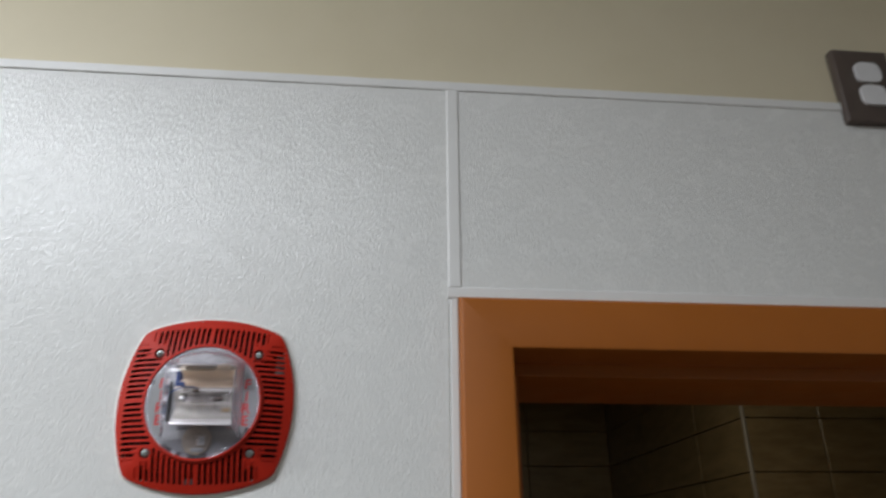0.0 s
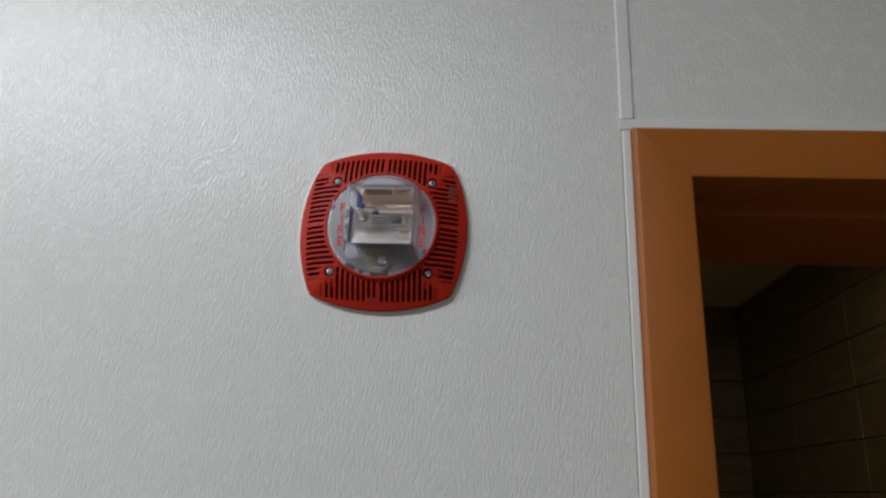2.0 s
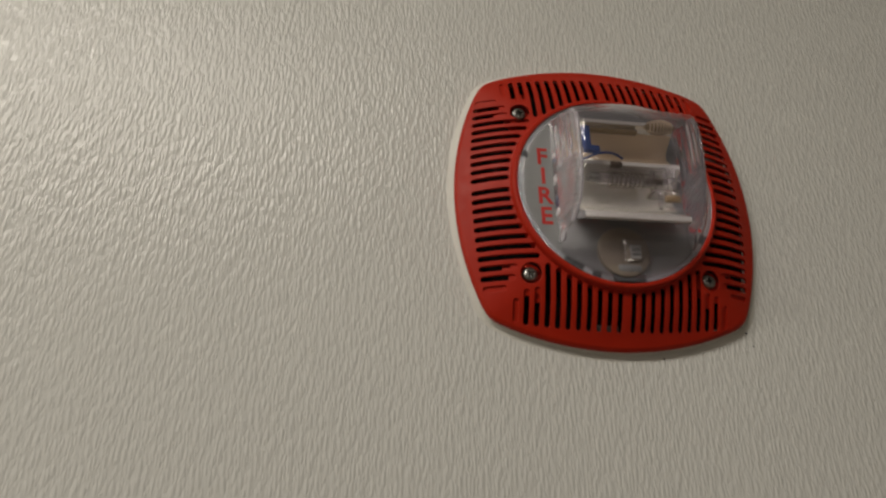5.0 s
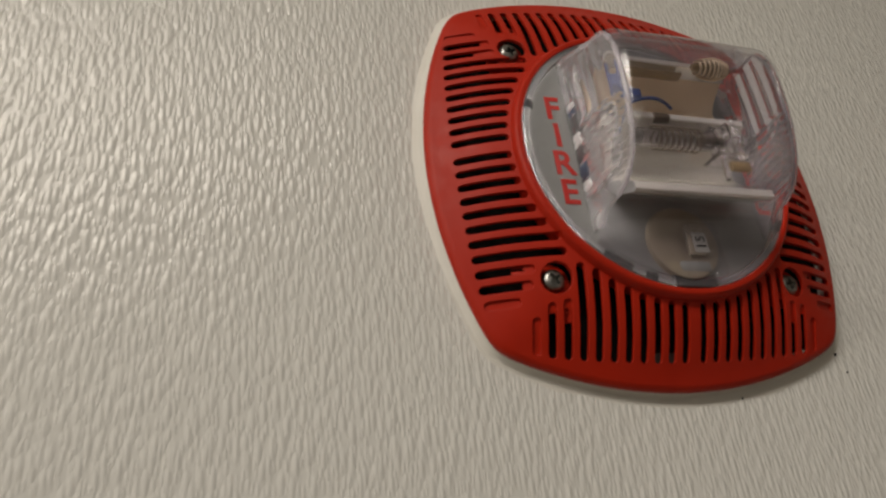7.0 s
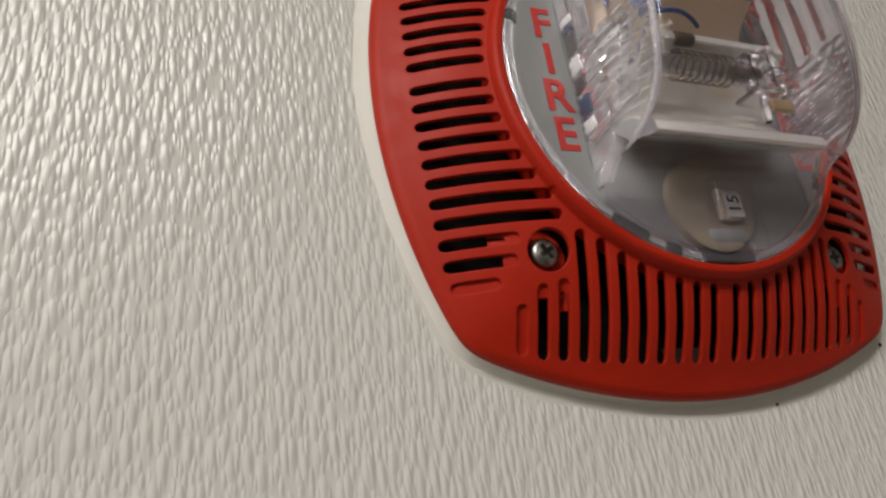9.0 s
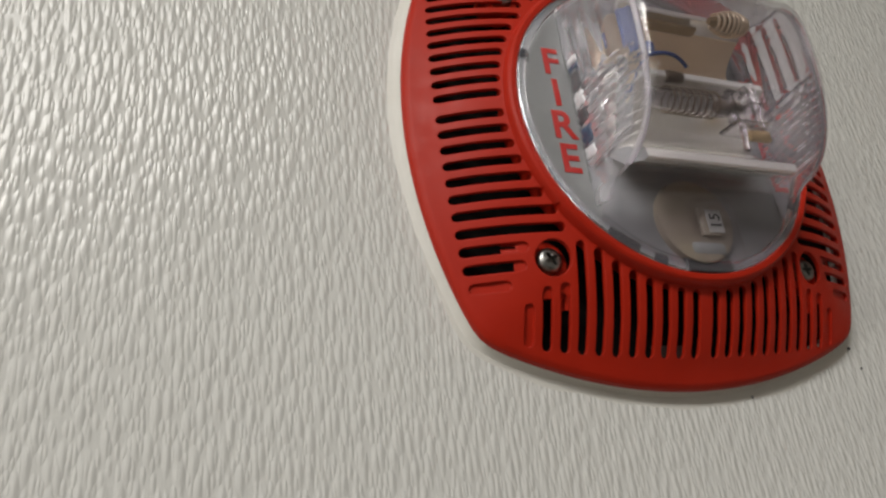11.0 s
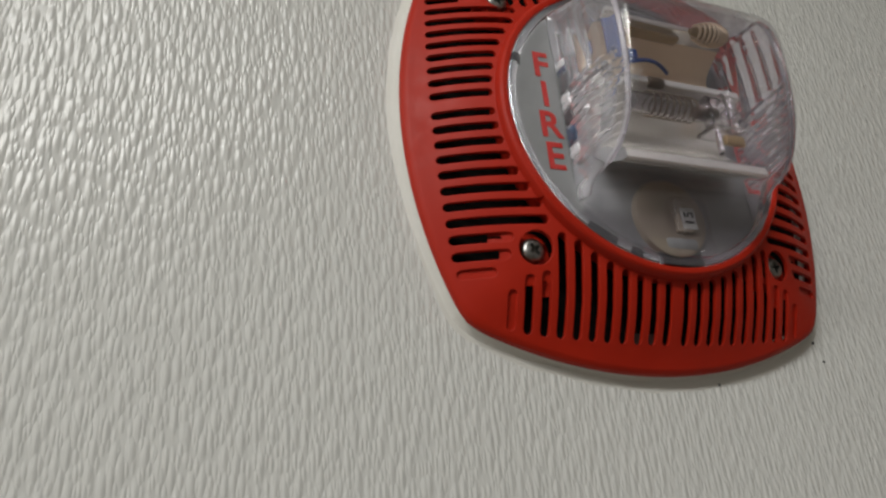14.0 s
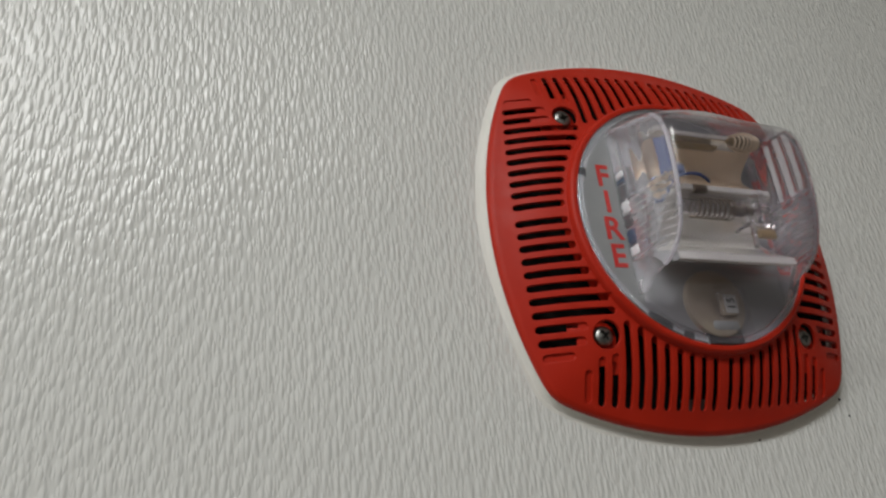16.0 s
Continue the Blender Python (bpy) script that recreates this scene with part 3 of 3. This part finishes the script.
def cross_screw(u, v, turn):
    """A cross-recessed pan-head screw."""
    prof = [(0, 9.0), (3.4, 9.0), (3.4, 10.4), (3.2, 11.1), (2.7, 11.6), (2.15, 11.8)]
    bm = lathe(prof, 24, lambda a, b, h: out(u + a, v + b, h))
    top = [w for w in bm.verts if abs(w.co.y + 11.8 * MM) < 1e-7]
    cross, c, arm = [], 0.5, 1.8
    arms = [(arm, c), (c, c), (c, arm), (-c, arm), (-c, c), (-arm, c), (-arm, -c), (-c, -c), (-c, -arm), (c, -arm), (c, -c), (arm, -c)]
    for p, q in arms:
        x, y = p * math.cos(turn) - q * math.sin(turn), p * math.sin(turn) + q * math.cos(turn)
        cross.append(bm.verts.new(out(u + x, v + y, 11.8)))
    deep = [bm.verts.new(w.co + Vector((0, 0.0022, 0))) for w in cross]
    for i in range(12):
        bm.faces.new((cross[i], cross[(i + 1) % 12], deep[(i + 1) % 12], deep[i]))
    bm.faces.new(deep)
    loop = sorted(top, key=lambda w: math.atan2(w.co.z / MM - v, w.co.x / MM - u))
    ang = lambda w: math.atan2(w.co.z / MM - v, w.co.x / MM - u)
    cs = sorted(cross, key=ang)
    edges = []
    for ring in (loop, cs):
        for i in range(len(ring)):
            e = bm.edges.get((ring[i], ring[(i + 1) % len(ring)]))
            edges.append(e or bm.edges.new((ring[i], ring[(i + 1) % len(ring)])))
    bmesh.ops.bridge_loops(bm, edges=edges)
    return bm


for su, sv, turn in ((-1, 1, 0.3), (1, 1, 1.0), (-1, -1, 0.6), (1, -1, 0.1)):
    part("screw_boss", lathe([(0, 4.0), (5.6, 4.0), (5.6, 9.1), (0, 9.1)], 24, lambda a, b, h: out(su * 41.2 + a, sv * 41.0 + b, h)), M_RED, alarm)
    part("screw", cross_screw(su * 41.2, sv * 41.0, turn), M_STEEL, alarm, "zinc-plated cross-head screw", smooth=35)

# pale grey base under the lens
bm = lathe([(0, 17.0), (44.6, 17.0), (45.5, 16.7), (45.9, 16.0), (45.9, 9.0), (0, 9.0)], 96, out)
base = part("lens_base", bm, M_GREY, alarm, "pale grey strobe base with red lettering", smooth=40)
for a, w in ((160, 4), (238, 12), (252, 5), (328, 6)):
    bm = bmesh.new()
    t0, t1 = radians(a - w / 2), radians(a + w / 2)
    prism(bm, [(45.4 * math.cos(t0), 45.4 * math.sin(t0)), (45.4 * math.cos(t1), 45.4 * math.sin(t1)), (42.8 * math.cos(t1), 42.8 * math.sin(t1)), (43.2 * math.cos(t0), 43.2 * math.sin(t0))], 16.0, 17.3, out)
    part("clip", bm, M_CLIP, base, "dark retaining clip")


def lettering(text, size, mat, name, parent, m, label="", bold=0.0):
    """Raised writing in the built-in font, turned into a mesh."""
    cu = bpy.data.curves.new(name, "FONT")
    cu.offset = bold
    cu.body, cu.size, cu.extrude, cu.align_x, cu.align_y = text, size, 0.0001, "CENTER", "BOTTOM_BASELINE"
    tmp = new(name, cu)
    bpy.context.view_layer.update()
    me = bpy.data.meshes.new_from_object(tmp.evaluated_get(bpy.context.evaluated_depsgraph_get()))
    bpy.data.objects.remove(tmp)
    me.name = name
    me.transform(m)
    me.materials.clear()
    me.materials.append(mat)
    ob = new(name, me)
    ob.parent = parent
    if label:
        ob["label"] = label
    return ob


UP = Matrix(((1, 0, 0, 0), (0, 0, -1, 0), (0, 1, 0, 0), (0, 0, 0, 1)))      # flat writing stood up against the wall
for su in (-1, 1):
    for i, ch in enumerate("FIRE"):
        v = 10.6 - 10.0 * i
        lettering(ch, 0.0116, M_INK, "letter", base, Matrix.Translation(out(su * 34.6 + 0.8, v, 17.12)) @ UP, bold=0.00022)

# ---- reflector and lamp inside the lens
def trough(v0, d0, v1, d1, floor, n=16):
    """One concave reflector trough between two lips, as (v, d)."""
    pts = []
    for k in range(n + 1):
        f = k / n
        x = 2 * f - 1
        pts.append((v0 + (v1 - v0) * (f + 0.06 * math.sin(2 * math.pi * f)), floor + ((d0 if x < 0 else d1) - floor) * abs(x) ** 2.4))
    return pts


TROUGH = [(-21.4, 28.4), (-21.5, 29.8), (-21.2, 30.3), (-18.8, 30.0), (-18.4, 29.5)] + trough(-18.2, 29.2, 5.4, 27.6, 17.6) + [(5.6, 27.9), (6.0, 28.2), (7.9, 27.9), (8.2, 27.4)] \
    + trough(8.4, 27.2, 26.6, 28.0, 18.2) + [(26.8, 28.9), (27.2, 29.1), (29.0, 28.6), (29.2, 28.0), (28.8, 17.0), (-14.0, 17.0), (-19.0, 22.6)]
bm = bmesh.new()
prism(bm, TROUGH, -23.0, 25.0, lambda v, d, u: lean(u, v, d))
for f in bm.faces:
    c, up = f.calc_center_median(), max(w.co.z for w in f.verts) - min(w.co.z for w in f.verts)
    if len(f.verts) == 4 and c.y < -0.0270 and up > 0.0012:
        f.material_index = 2
    elif len(f.verts) > 4:
        f.material_index = 3
    # upper trough carries the painted tan reflection
    elif len(f.verts) == 4 and 0.0095 < c.z < 0.0245 and c.y < -0.0175:
        f.material_index = 1
reflector = part("reflector", bm, [M_MIRROR, M_TAN, M_LIP, M_GREY], alarm, "silvered two-trough reflector", smooth=50)
board = part("circuit_board", rounded_box(*[q * MM for q in (-27.4, -26.4, -22.0, -16.5, -16.4, 16.0)], 0.0003), M_BOARD, alarm, "dark circuit board standing on edge")
# white pieces stand in for bright glints beside the blue and dark parts
for v0, v1, m in ((-15.6, -12.4, M_OPAL), (-11.4, -6.6, M_NAVY), (-5.4, -1.4, M_CLIP), (-0.6, 3.6, M_OPAL), (4.6, 9.6, M_CLIP), (10.4, 12.0, M_NAVY), (12.4, 14.6, M_OPAL)):
    part("component", rounded_box(*[q * MM for q in (-28.6, -27.3, -21.6, -17.6, v0, v1)], 0.0004), m, board, smooth=40)
along = lambda v, d: (lambda a, b, h: lean(h, v + a, d + b))
tube_bm = lathe([(0, -15), (2.0, -15), (2.9, -14), (2.9, 11), (2.0, 12), (0, 12)], 20, along(0.0, 26.0))
flash_tube = part("flash_tube", tube_bm, M_TUBE, alarm, "clear xenon flash tube", smooth=40)
wall = flash_tube.modifiers.new("wall", "SOLIDIFY")
wall.thickness, wall.offset = 0.0005, -1
flash_tube.visible_shadow = False
part("electrode", lathe([(0, -18.5), (1.7, -18.5), (1.9, -17.5), (1.9, -13.4), (1.2, -12.6), (0, -12.6)], 16, along(0.0, 26.0)), M_STEEL, flash_tube, "metal tube electrode", smooth=40)
part("electrode", lathe([(0, 8.2), (1.5, 8.2), (2.1, 9.0), (2.1, 16.0), (1.5, 16.8), (0, 16.8)], 16, along(0.0, 26.0)), M_DARK, flash_tube, "dark brown tube electrode", smooth=40)
turns = [lean(-9.0 + 17.0 * k / 180, 3.5 * math.cos(k * 0.28), 26.0 + 3.5 * math.sin(k * 0.28)) for k in range(181)]
part("trigger_wire", tube(turns, 0.00031, 5), M_COPPER, flash_tube, "fine brown trigger wire wound round the tube", smooth=60)
part("lead_sleeve", lathe([(0, -8.2), (1.5, -8.2), (1.7, -7.6), (1.7, -3.4), (1.5, -2.9), (0, -2.9)], 14, along(6.4, 27.4)), M_COPPER, flash_tube, "brown sleeve on the lead", smooth=40)
part("amber_tab", rounded_box(*[q * MM for q in (18.0, 25.0, -27.6, -26.0, -10.4, -7.2)], 0.0004), M_GOLD, alarm, "small amber insulating tab", smooth=40)
# built coil in place of the mirror image of the flash tube's winding
coil = []
for k in range(145):
    r = 1.9 + 1.5 * math.sin(math.pi * k / 144)
    coil.append(lean(10.2 + 11.4 * k / 144, 24.8 + r * math.cos(k * 0.349), 31.6 + r * math.sin(k * 0.349)))
part("coil_mirror_image", tube(coil, 0.00042, 6), M_TAN, alarm, "small tan coil standing for the mirror image of the tube winding", smooth=60)
part("mirror_image_core", lathe([(0, 8.6), (0.8, 8.6), (1.4, 10.0), (2.3, 15.8), (1.4, 21.6), (0.8, 23.0), (0, 23.0)], 14, along(24.8, 31.6)), M_GOLD, alarm, "amber core of the mirrored coil image", smooth=40)
part("terminal_strip", rounded_box(*[q * MM for q in (-15.0, 9.0, -28.6, -25.5, 23.4, 24.8)], 0.0004), M_GOLD, alarm, "thin amber terminal strip", smooth=40)
bm = bmesh.new()
for s in ((-21.5, -18.1, 9.2, 22.4, 31.0, 33.2), (-21.4, -14.2, 9.0, 12.6, 30.8, 32.9), (-20.6, -17.2, 14.6, 19.8, 27.0, 31.4)):
    for w in box(bm, *s):
        w.co = lean(w.co.x, w.co.y, w.co.z)
bmesh.ops.bevel(bm, geom=bm.edges[:], offset=0.0004, segments=2, affect="EDGES")
part("blue_connector", bm, M_BLUE, alarm, "blue plastic wire connector", smooth=40)
wire = []
for k in range(31):
    f = k / 30
    wire.append(lean(-26.5 + 23.0 * f, 4.4 + 4.2 * math.sin(math.pi * f * 0.72), 27.0 + 6.5 * math.sin(math.pi * f * 0.8)))
part("lead_wire", tube(wire, 0.00055), M_BLUE, alarm, "thin blue lead wire", smooth=60)
for u, v0, v1, d in ((13.5, -14.0, 2.0, 27.0), (20.5, -6.0, 8.0, 28.0)):
    part("support_post", tube([lean(u, v0, d), lean(u + 0.3, (v0 + v1) / 2, d + 0.5), lean(u, v1, d)], 0.0009), M_RIM, alarm, "slim clear post", smooth=60)
bm = bmesh.new()
for q in ((9.6, 20.8, -7.6, -6.2, 23.0, 30.4), (9.6, 11.2, -6.2, 3.4, 26.8, 30.0), (15.6, 17.0, -6.2, 5.2, 27.2, 30.2), (11.2, 15.6, 1.8, 3.4, 27.2, 29.8), (17.0, 20.8, -1.6, 0.2, 26.4, 30.4)):
    for w in box(bm, *q):
        w.co = lean(w.co.x, w.co.y, w.co.z)
bmesh.ops.bevel(bm, geom=bm.edges[:], offset=0.0004, segments=2, affect="EDGES")
clamp = part("tube_bracket", bm, M_RIM, alarm, "clear moulded bracket holding the flash tube", smooth=40)
clamp.visible_shadow = False
lead = [lean(16.0 + 9.0 * k / 20, 0.4 + 3.2 * math.sin(k * 0.16), 27.0 + 1.4 * math.sin(k * 0.3)) for k in range(21)]
part("tube_lead", tube(lead, 0.0004, 6), M_STEEL, flash_tube, "bare lead of the tube", smooth=60)
# candela dial below the reflector
dial = part("dial", lathe([(0, 19.0), (10.6, 19.0), (11.6, 18.5), (11.9, 17.0)], 48, lambda a, b, h: lean(-1.8 + a, -31.6 + b, h)), M_DIAL, alarm, "round ivory setting dial", smooth=40)
part("dial_stem", rounded_box(*[q * MM for q in (-0.6, 5.4, -20.3, -18.8, -36.4, -28.4)], 0.0006), M_DIAL, dial, smooth=40)
bm = bmesh.new()
prism(bm, [(-0.2, -35.6), (4.6, -35.6), (4.6, -29.2), (-0.2, -29.2)], 20.35, 20.55, lean)
tag = part("dial_label", bm, M_LABEL, dial, "white paper label marked 15")
lettering("15", 0.0046, M_PRINT, "number", tag, Matrix.Translation(lean(3.75, -32.4, 20.7)) @ UP @ Matrix.Rotation(math.pi / 2, 4, "Z"))
part("dial_foot", rounded_box(*[c * MM for c in (-4.6, 6.6, -19.4, -16.5, -41.4, -37.6)], 0.0012), M_GREY, dial, smooth=40)
# raised dark block; its colour gives the shade of the foot's recess
part("dial_recess_shade", rounded_box(*[c * MM for c in (-6.5, 8.0, -17.9, -16.5, -45.4, -41.5)], 0.0004), M_CLIP, dial, "dark block for the shaded recess at the foot of the dial")

# ---- the clear lens, on a clear rim that fills the cover's ring
rim = lathe([(43.4, 17.1), (43.6, 17.9), (44.4, 18.3), (45.2, 18.3), (45.8, 17.9), (45.95, 17.1), (43.4, 17.1)], 96, out)
bmesh.ops.remove_doubles(rim, verts=rim.verts, dist=0.00001)
rim = part("lens_rim", rim, M_RIM, alarm, "clear moulded rim round the strobe base", smooth=60)
rim.visible_shadow = False
COLS, STEPS, DEEP = 40, 5, 30


def lens_line(s):
    """One line of the lens from the top of the base over the front to its foot, rounded between its bends."""
    bow = 1 - s * s
    turn = max(0.0, (abs(s) - 0.90) / 0.10)
    ease = 2.4 * (1 - math.sqrt(max(0.0, 1 - turn * turn)))
    ub, uf = 30.5 * s, (28.2 if s < 0 else 27.0) * s
    top = math.sqrt(44.6 ** 2 - ub * ub)
    keys = [(ub, top, 17.0), (ub, top - 0.3, 18.4), (ub * 0.99, top - 1.0 - 2.2 * bow, 21.5), (uf * 1.06, 0.62 * top + 8.7, 30.6 + 1.0 * bow), (uf * 1.03, 0.36 * top + 14.9, 36.6 + 0.8 * bow), (uf * 1.01, 25.8, 41.6 + 0.6 * bow), (uf, 22.4, 44.0 + 0.5 * bow),
            (uf, 18.6, 45.2 + 0.5 * bow), (uf, 13.0, 45.6 + 0.5 * bow), (uf, 5.0, 45.4 + 0.6 * bow), (uf, -3.0, 44.6 + 0.6 * bow), (uf, -9.0, 43.4 + 0.6 * bow), (uf, -14.0, 41.8 + 0.6 * bow), (uf * 1.01, -18.0, 39.6 + 0.5 * bow), (uf * 1.02, -21.0, 37.0 + 0.5 * bow),
            (uf * 1.03, -23.2, 33.4 + 0.3 * bow), (uf * 1.05, -24.6, 29.0), (ub * 0.985, -26.0, 24.6), (ub * 0.99, -28.8 - 1.6 * bow, 22.2),
            (ub, -top * 0.93 + 0.6, 20.4), (ub, -top, 19.2), (ub, -top, 17.0)]
    keys = [Vector((u, v, d - ease * min(1.0, max(0.0, (d - 20.0) / 12.0)))) for u, v, d in keys]
    line = []
    for i in range(len(keys) - 1):
        p0, p1, p2, p3 = keys[max(i - 1, 0)], keys[i], keys[i + 1], keys[min(i + 2, len(keys) - 1)]
        span = (p2 - p1).length
        m1 = (p2 - p0) / max((p2 - p0).length, 1e-6) * span
        m2 = (p3 - p1) / max((p3 - p1).length, 1e-6) * span
        for k in range(STEPS):
            f = k / STEPS
            line.append(p1 * (2 * f ** 3 - 3 * f ** 2 + 1) + m1 * (f ** 3 - 2 * f ** 2 + f) + p2 * (-2 * f ** 3 + 3 * f ** 2) + m2 * (f ** 3 - f ** 2))
    return line + [keys[-1]]


def moulding(v, d, f):
    """Relief of the lens's side walls: upright flutes above, a fan of prisms below."""
    fade = min(1.0, f / 0.20) * min(1.0, (1 - f) / 0.10)
    low = 1 / (1 + math.exp((v - 3.5) / 0.9))
    w = (v - 0.32 * (d - 17.0) + 0.012 * (d - 17.0) ** 2) / 2.5
    saw = w % 1.0
    ribs = 1.25 * (saw / 0.74 if saw < 0.74 else (1 - saw) / 0.26) * min(1.0, max(0.0, (v + 20.0) / 4.0))
    flutes = 0.55 * abs(math.sin((d - 17.0) * math.pi / 5.2)) * min(1.0, max(0.0, (30.0 - v) / 6.0))
    return fade * (low * ribs + (1 - low) * flutes)


bm = bmesh.new()
grid = []
for c in range(COLS + 1):
    s = -1 + 2 * c / COLS
    s = math.sin(s * math.pi / 2) * 0.85 + s * 0.15
    grid.append([bm.verts.new(lean(*k)) for k in lens_line(s)])
for p, q in zip(grid, grid[1:]):
    for i in range(len(p) - 1):
        bm.faces.new((p[i], q[i], q[i + 1], p[i + 1]))
bmesh.ops.remove_doubles(bm, verts=bm.verts, dist=0.00003)
for f in bm.faces:
    if f.calc_center_median().z > 0.0272:
        f.material_index = 1
lens = part("lens", bm, [M_LENS, M_MILKY], alarm, "clear moulded strobe lens with ribbed sides", smooth=35)
md = lens.modifiers.new("thickness", "SOLIDIFY")
md.thickness, md.offset = 0.0017, -1
for sg in (-1, 1):
    ends = lens_line(sg)
    tall = []
    for a, b in zip(ends, ends[1:]):
        tall += [a.lerp(b, k / 3) for k in range(3)]
    tall = [e for e in tall if e.z > 21.0]
    bm = bmesh.new()
    sheets = []
    for relief, inset in ((1.0, 0.0), (0.0, 1.0)):
        rows = []
        for e in tall:
            line = []
            for k in range(DEEP + 1):
                f = k / DEEP
                d = e.z + (17.0 - e.z) * f
                u = e.x + (sg * 30.5 - e.x) * f
                swell = (1.1 * math.sin(math.pi * f) + relief * moulding(e.y, d, f)) * min(1.0, (e.z - 17.0) / 6.0)
                line.append(bm.verts.new(lean(u + sg * (swell - inset), e.y, d)))
            rows.append(line)
        for p, q in zip(rows, rows[1:]):
            for k in range(DEEP):
                bm.faces.new((p[k], p[k + 1], q[k + 1], q[k]))
        sheets.append(rows)
    outer, inner = sheets
    for pick in (lambda m: m[0], lambda m: m[-1], lambda m: [r[0] for r in m], lambda m: [r[-1] for r in m]):
        p, q = pick(outer), pick(inner)
        for k in range(len(p) - 1):
            bm.faces.new((p[k], p[k + 1], q[k + 1], q[k]))
    rib = part("lens_side", bm, M_RIB, lens, "fluted clear side with a fan of prisms", smooth=18)
    rib.visible_shadow = False
    # added tubes: milky left one paints a highlight, glass right one draws edge lines
    bead = part("edge_shine", tube([lean(*e) for e in ends if e.z > 30.0], 0.0005 if sg > 0 else 0.0008, 10), M_RIM if sg > 0 else M_MILKY, lens, smooth=60)
    bead.visible_shadow = False
window = part("dial_window", rounded_box(*[c * MM for c in (-2.6, 9.4, -23.0, -17.0, -44.0, -26.4)], 0.0018, 3), M_LENS, lens, "clear moulded window over the dial", smooth=50)
window.visible_shadow = False

# ---------------------------------------------------------------- ceiling lights that light the wall
def ceiling_light(x, y, turn=0):
    """A long ceiling fitting with two tubes."""
    light = thing("ceiling_light", (x, y, CEIL), "white ceiling light with two tubes", "ceiling light", "ceiling lights")
    light.rotation_euler.z = radians(turn)
    part("housing", rounded_box(-0.62, 0.62, -0.16, 0.16, -0.03, 0.0, 0.006), M_OPAL, light, smooth=40)
    for y in (-0.07, 0.07):
        part("tube", tube([(-0.58, y, -0.018), (0, y, -0.018), (0.58, y, -0.018)], 0.013, 10), M_OPAL, light, smooth=60)


ceiling_light(-0.92, -1.00)
ceiling_light(-2.20, -1.00)
ceiling_light(-1.55, -3.50, 90)
ceiling_light(0.25, -2.85)
# fitting for the added fill light; none is known in this room
fill_fitting = thing("ceiling_light", (0.50, 0.42, IN_CEIL), "small white fitting of an added, unseen fill light in the tiled room", "ceiling light")
part("housing", rounded_box(-0.22, 0.22, -0.07, 0.07, -0.03, 0.0, 0.006), M_OPAL, fill_fitting, smooth=40)

# ---------------------------------------------------------------- hook on the dark tiles
hook = thing("coat_hook", (IN_X, 1.40, 1.87), "small black coat hook on dark brown tiles", "hook")
part("plate", rounded_box(-0.004, 0.0, -0.007, 0.007, -0.035, 0.03, 0.001), M_CLIP, hook)
part("peg", tube([(-0.003, 0, -0.015), (-0.02, 0, -0.018), (-0.03, 0, -0.008), (-0.032, 0, 0.006)], 0.004), M_CLIP, hook, smooth=50)

# ---------------------------------------------------------------- tiles of the dark room, last
def tile_mesh(w, h, t):
    bm = rounded_box(0, w, 0, t, 0, h, 0.0012, 1)
    me = bpy.data.meshes.new("tile")
    bm.to_mesh(me)
    bm.free()
    me.materials.append(M_TILE)
    return me


def tiled(parent, m, length, tile_w, tile_h, first):
    """Courses of tiles over a wall that starts at m, runs along its x and rises along z."""
    widths = {}
    z, row = 0.0, 0
    while z < IN_CEIL - 0.01:
        h = min(tile_h, IN_CEIL - z)
        x = 0.0
        while x < length - 0.01:
            w = min(first if x == 0 else tile_w, length - x)
            key = (round(w, 4), round(h, 4))
            if key not in widths:
                widths[key] = tile_mesh(w - 0.0018, h - 0.0018, 0.008)
            ob = new("tile", widths[key])
            ob.parent = parent
            ob.matrix_basis = m @ Matrix.Translation((x + 0.0009, 0, z + 0.0009))
            x += w
        z += h
        row += 1


tiled(wall_inner_side, pose(IN_X, IN_Y, 0), 1.5, 0.30, 0.10, 0.155)
tiled(wall_inner_side, pose(IN_X, IN_B, 0, 0, 0, -90), IN_B - IN_Y, 0.30, 0.10, 0.30)
tiled(wall_inner_back, pose(-0.3, IN_B, 0), IN_X + 0.3, 0.30, 0.10, 0.30)
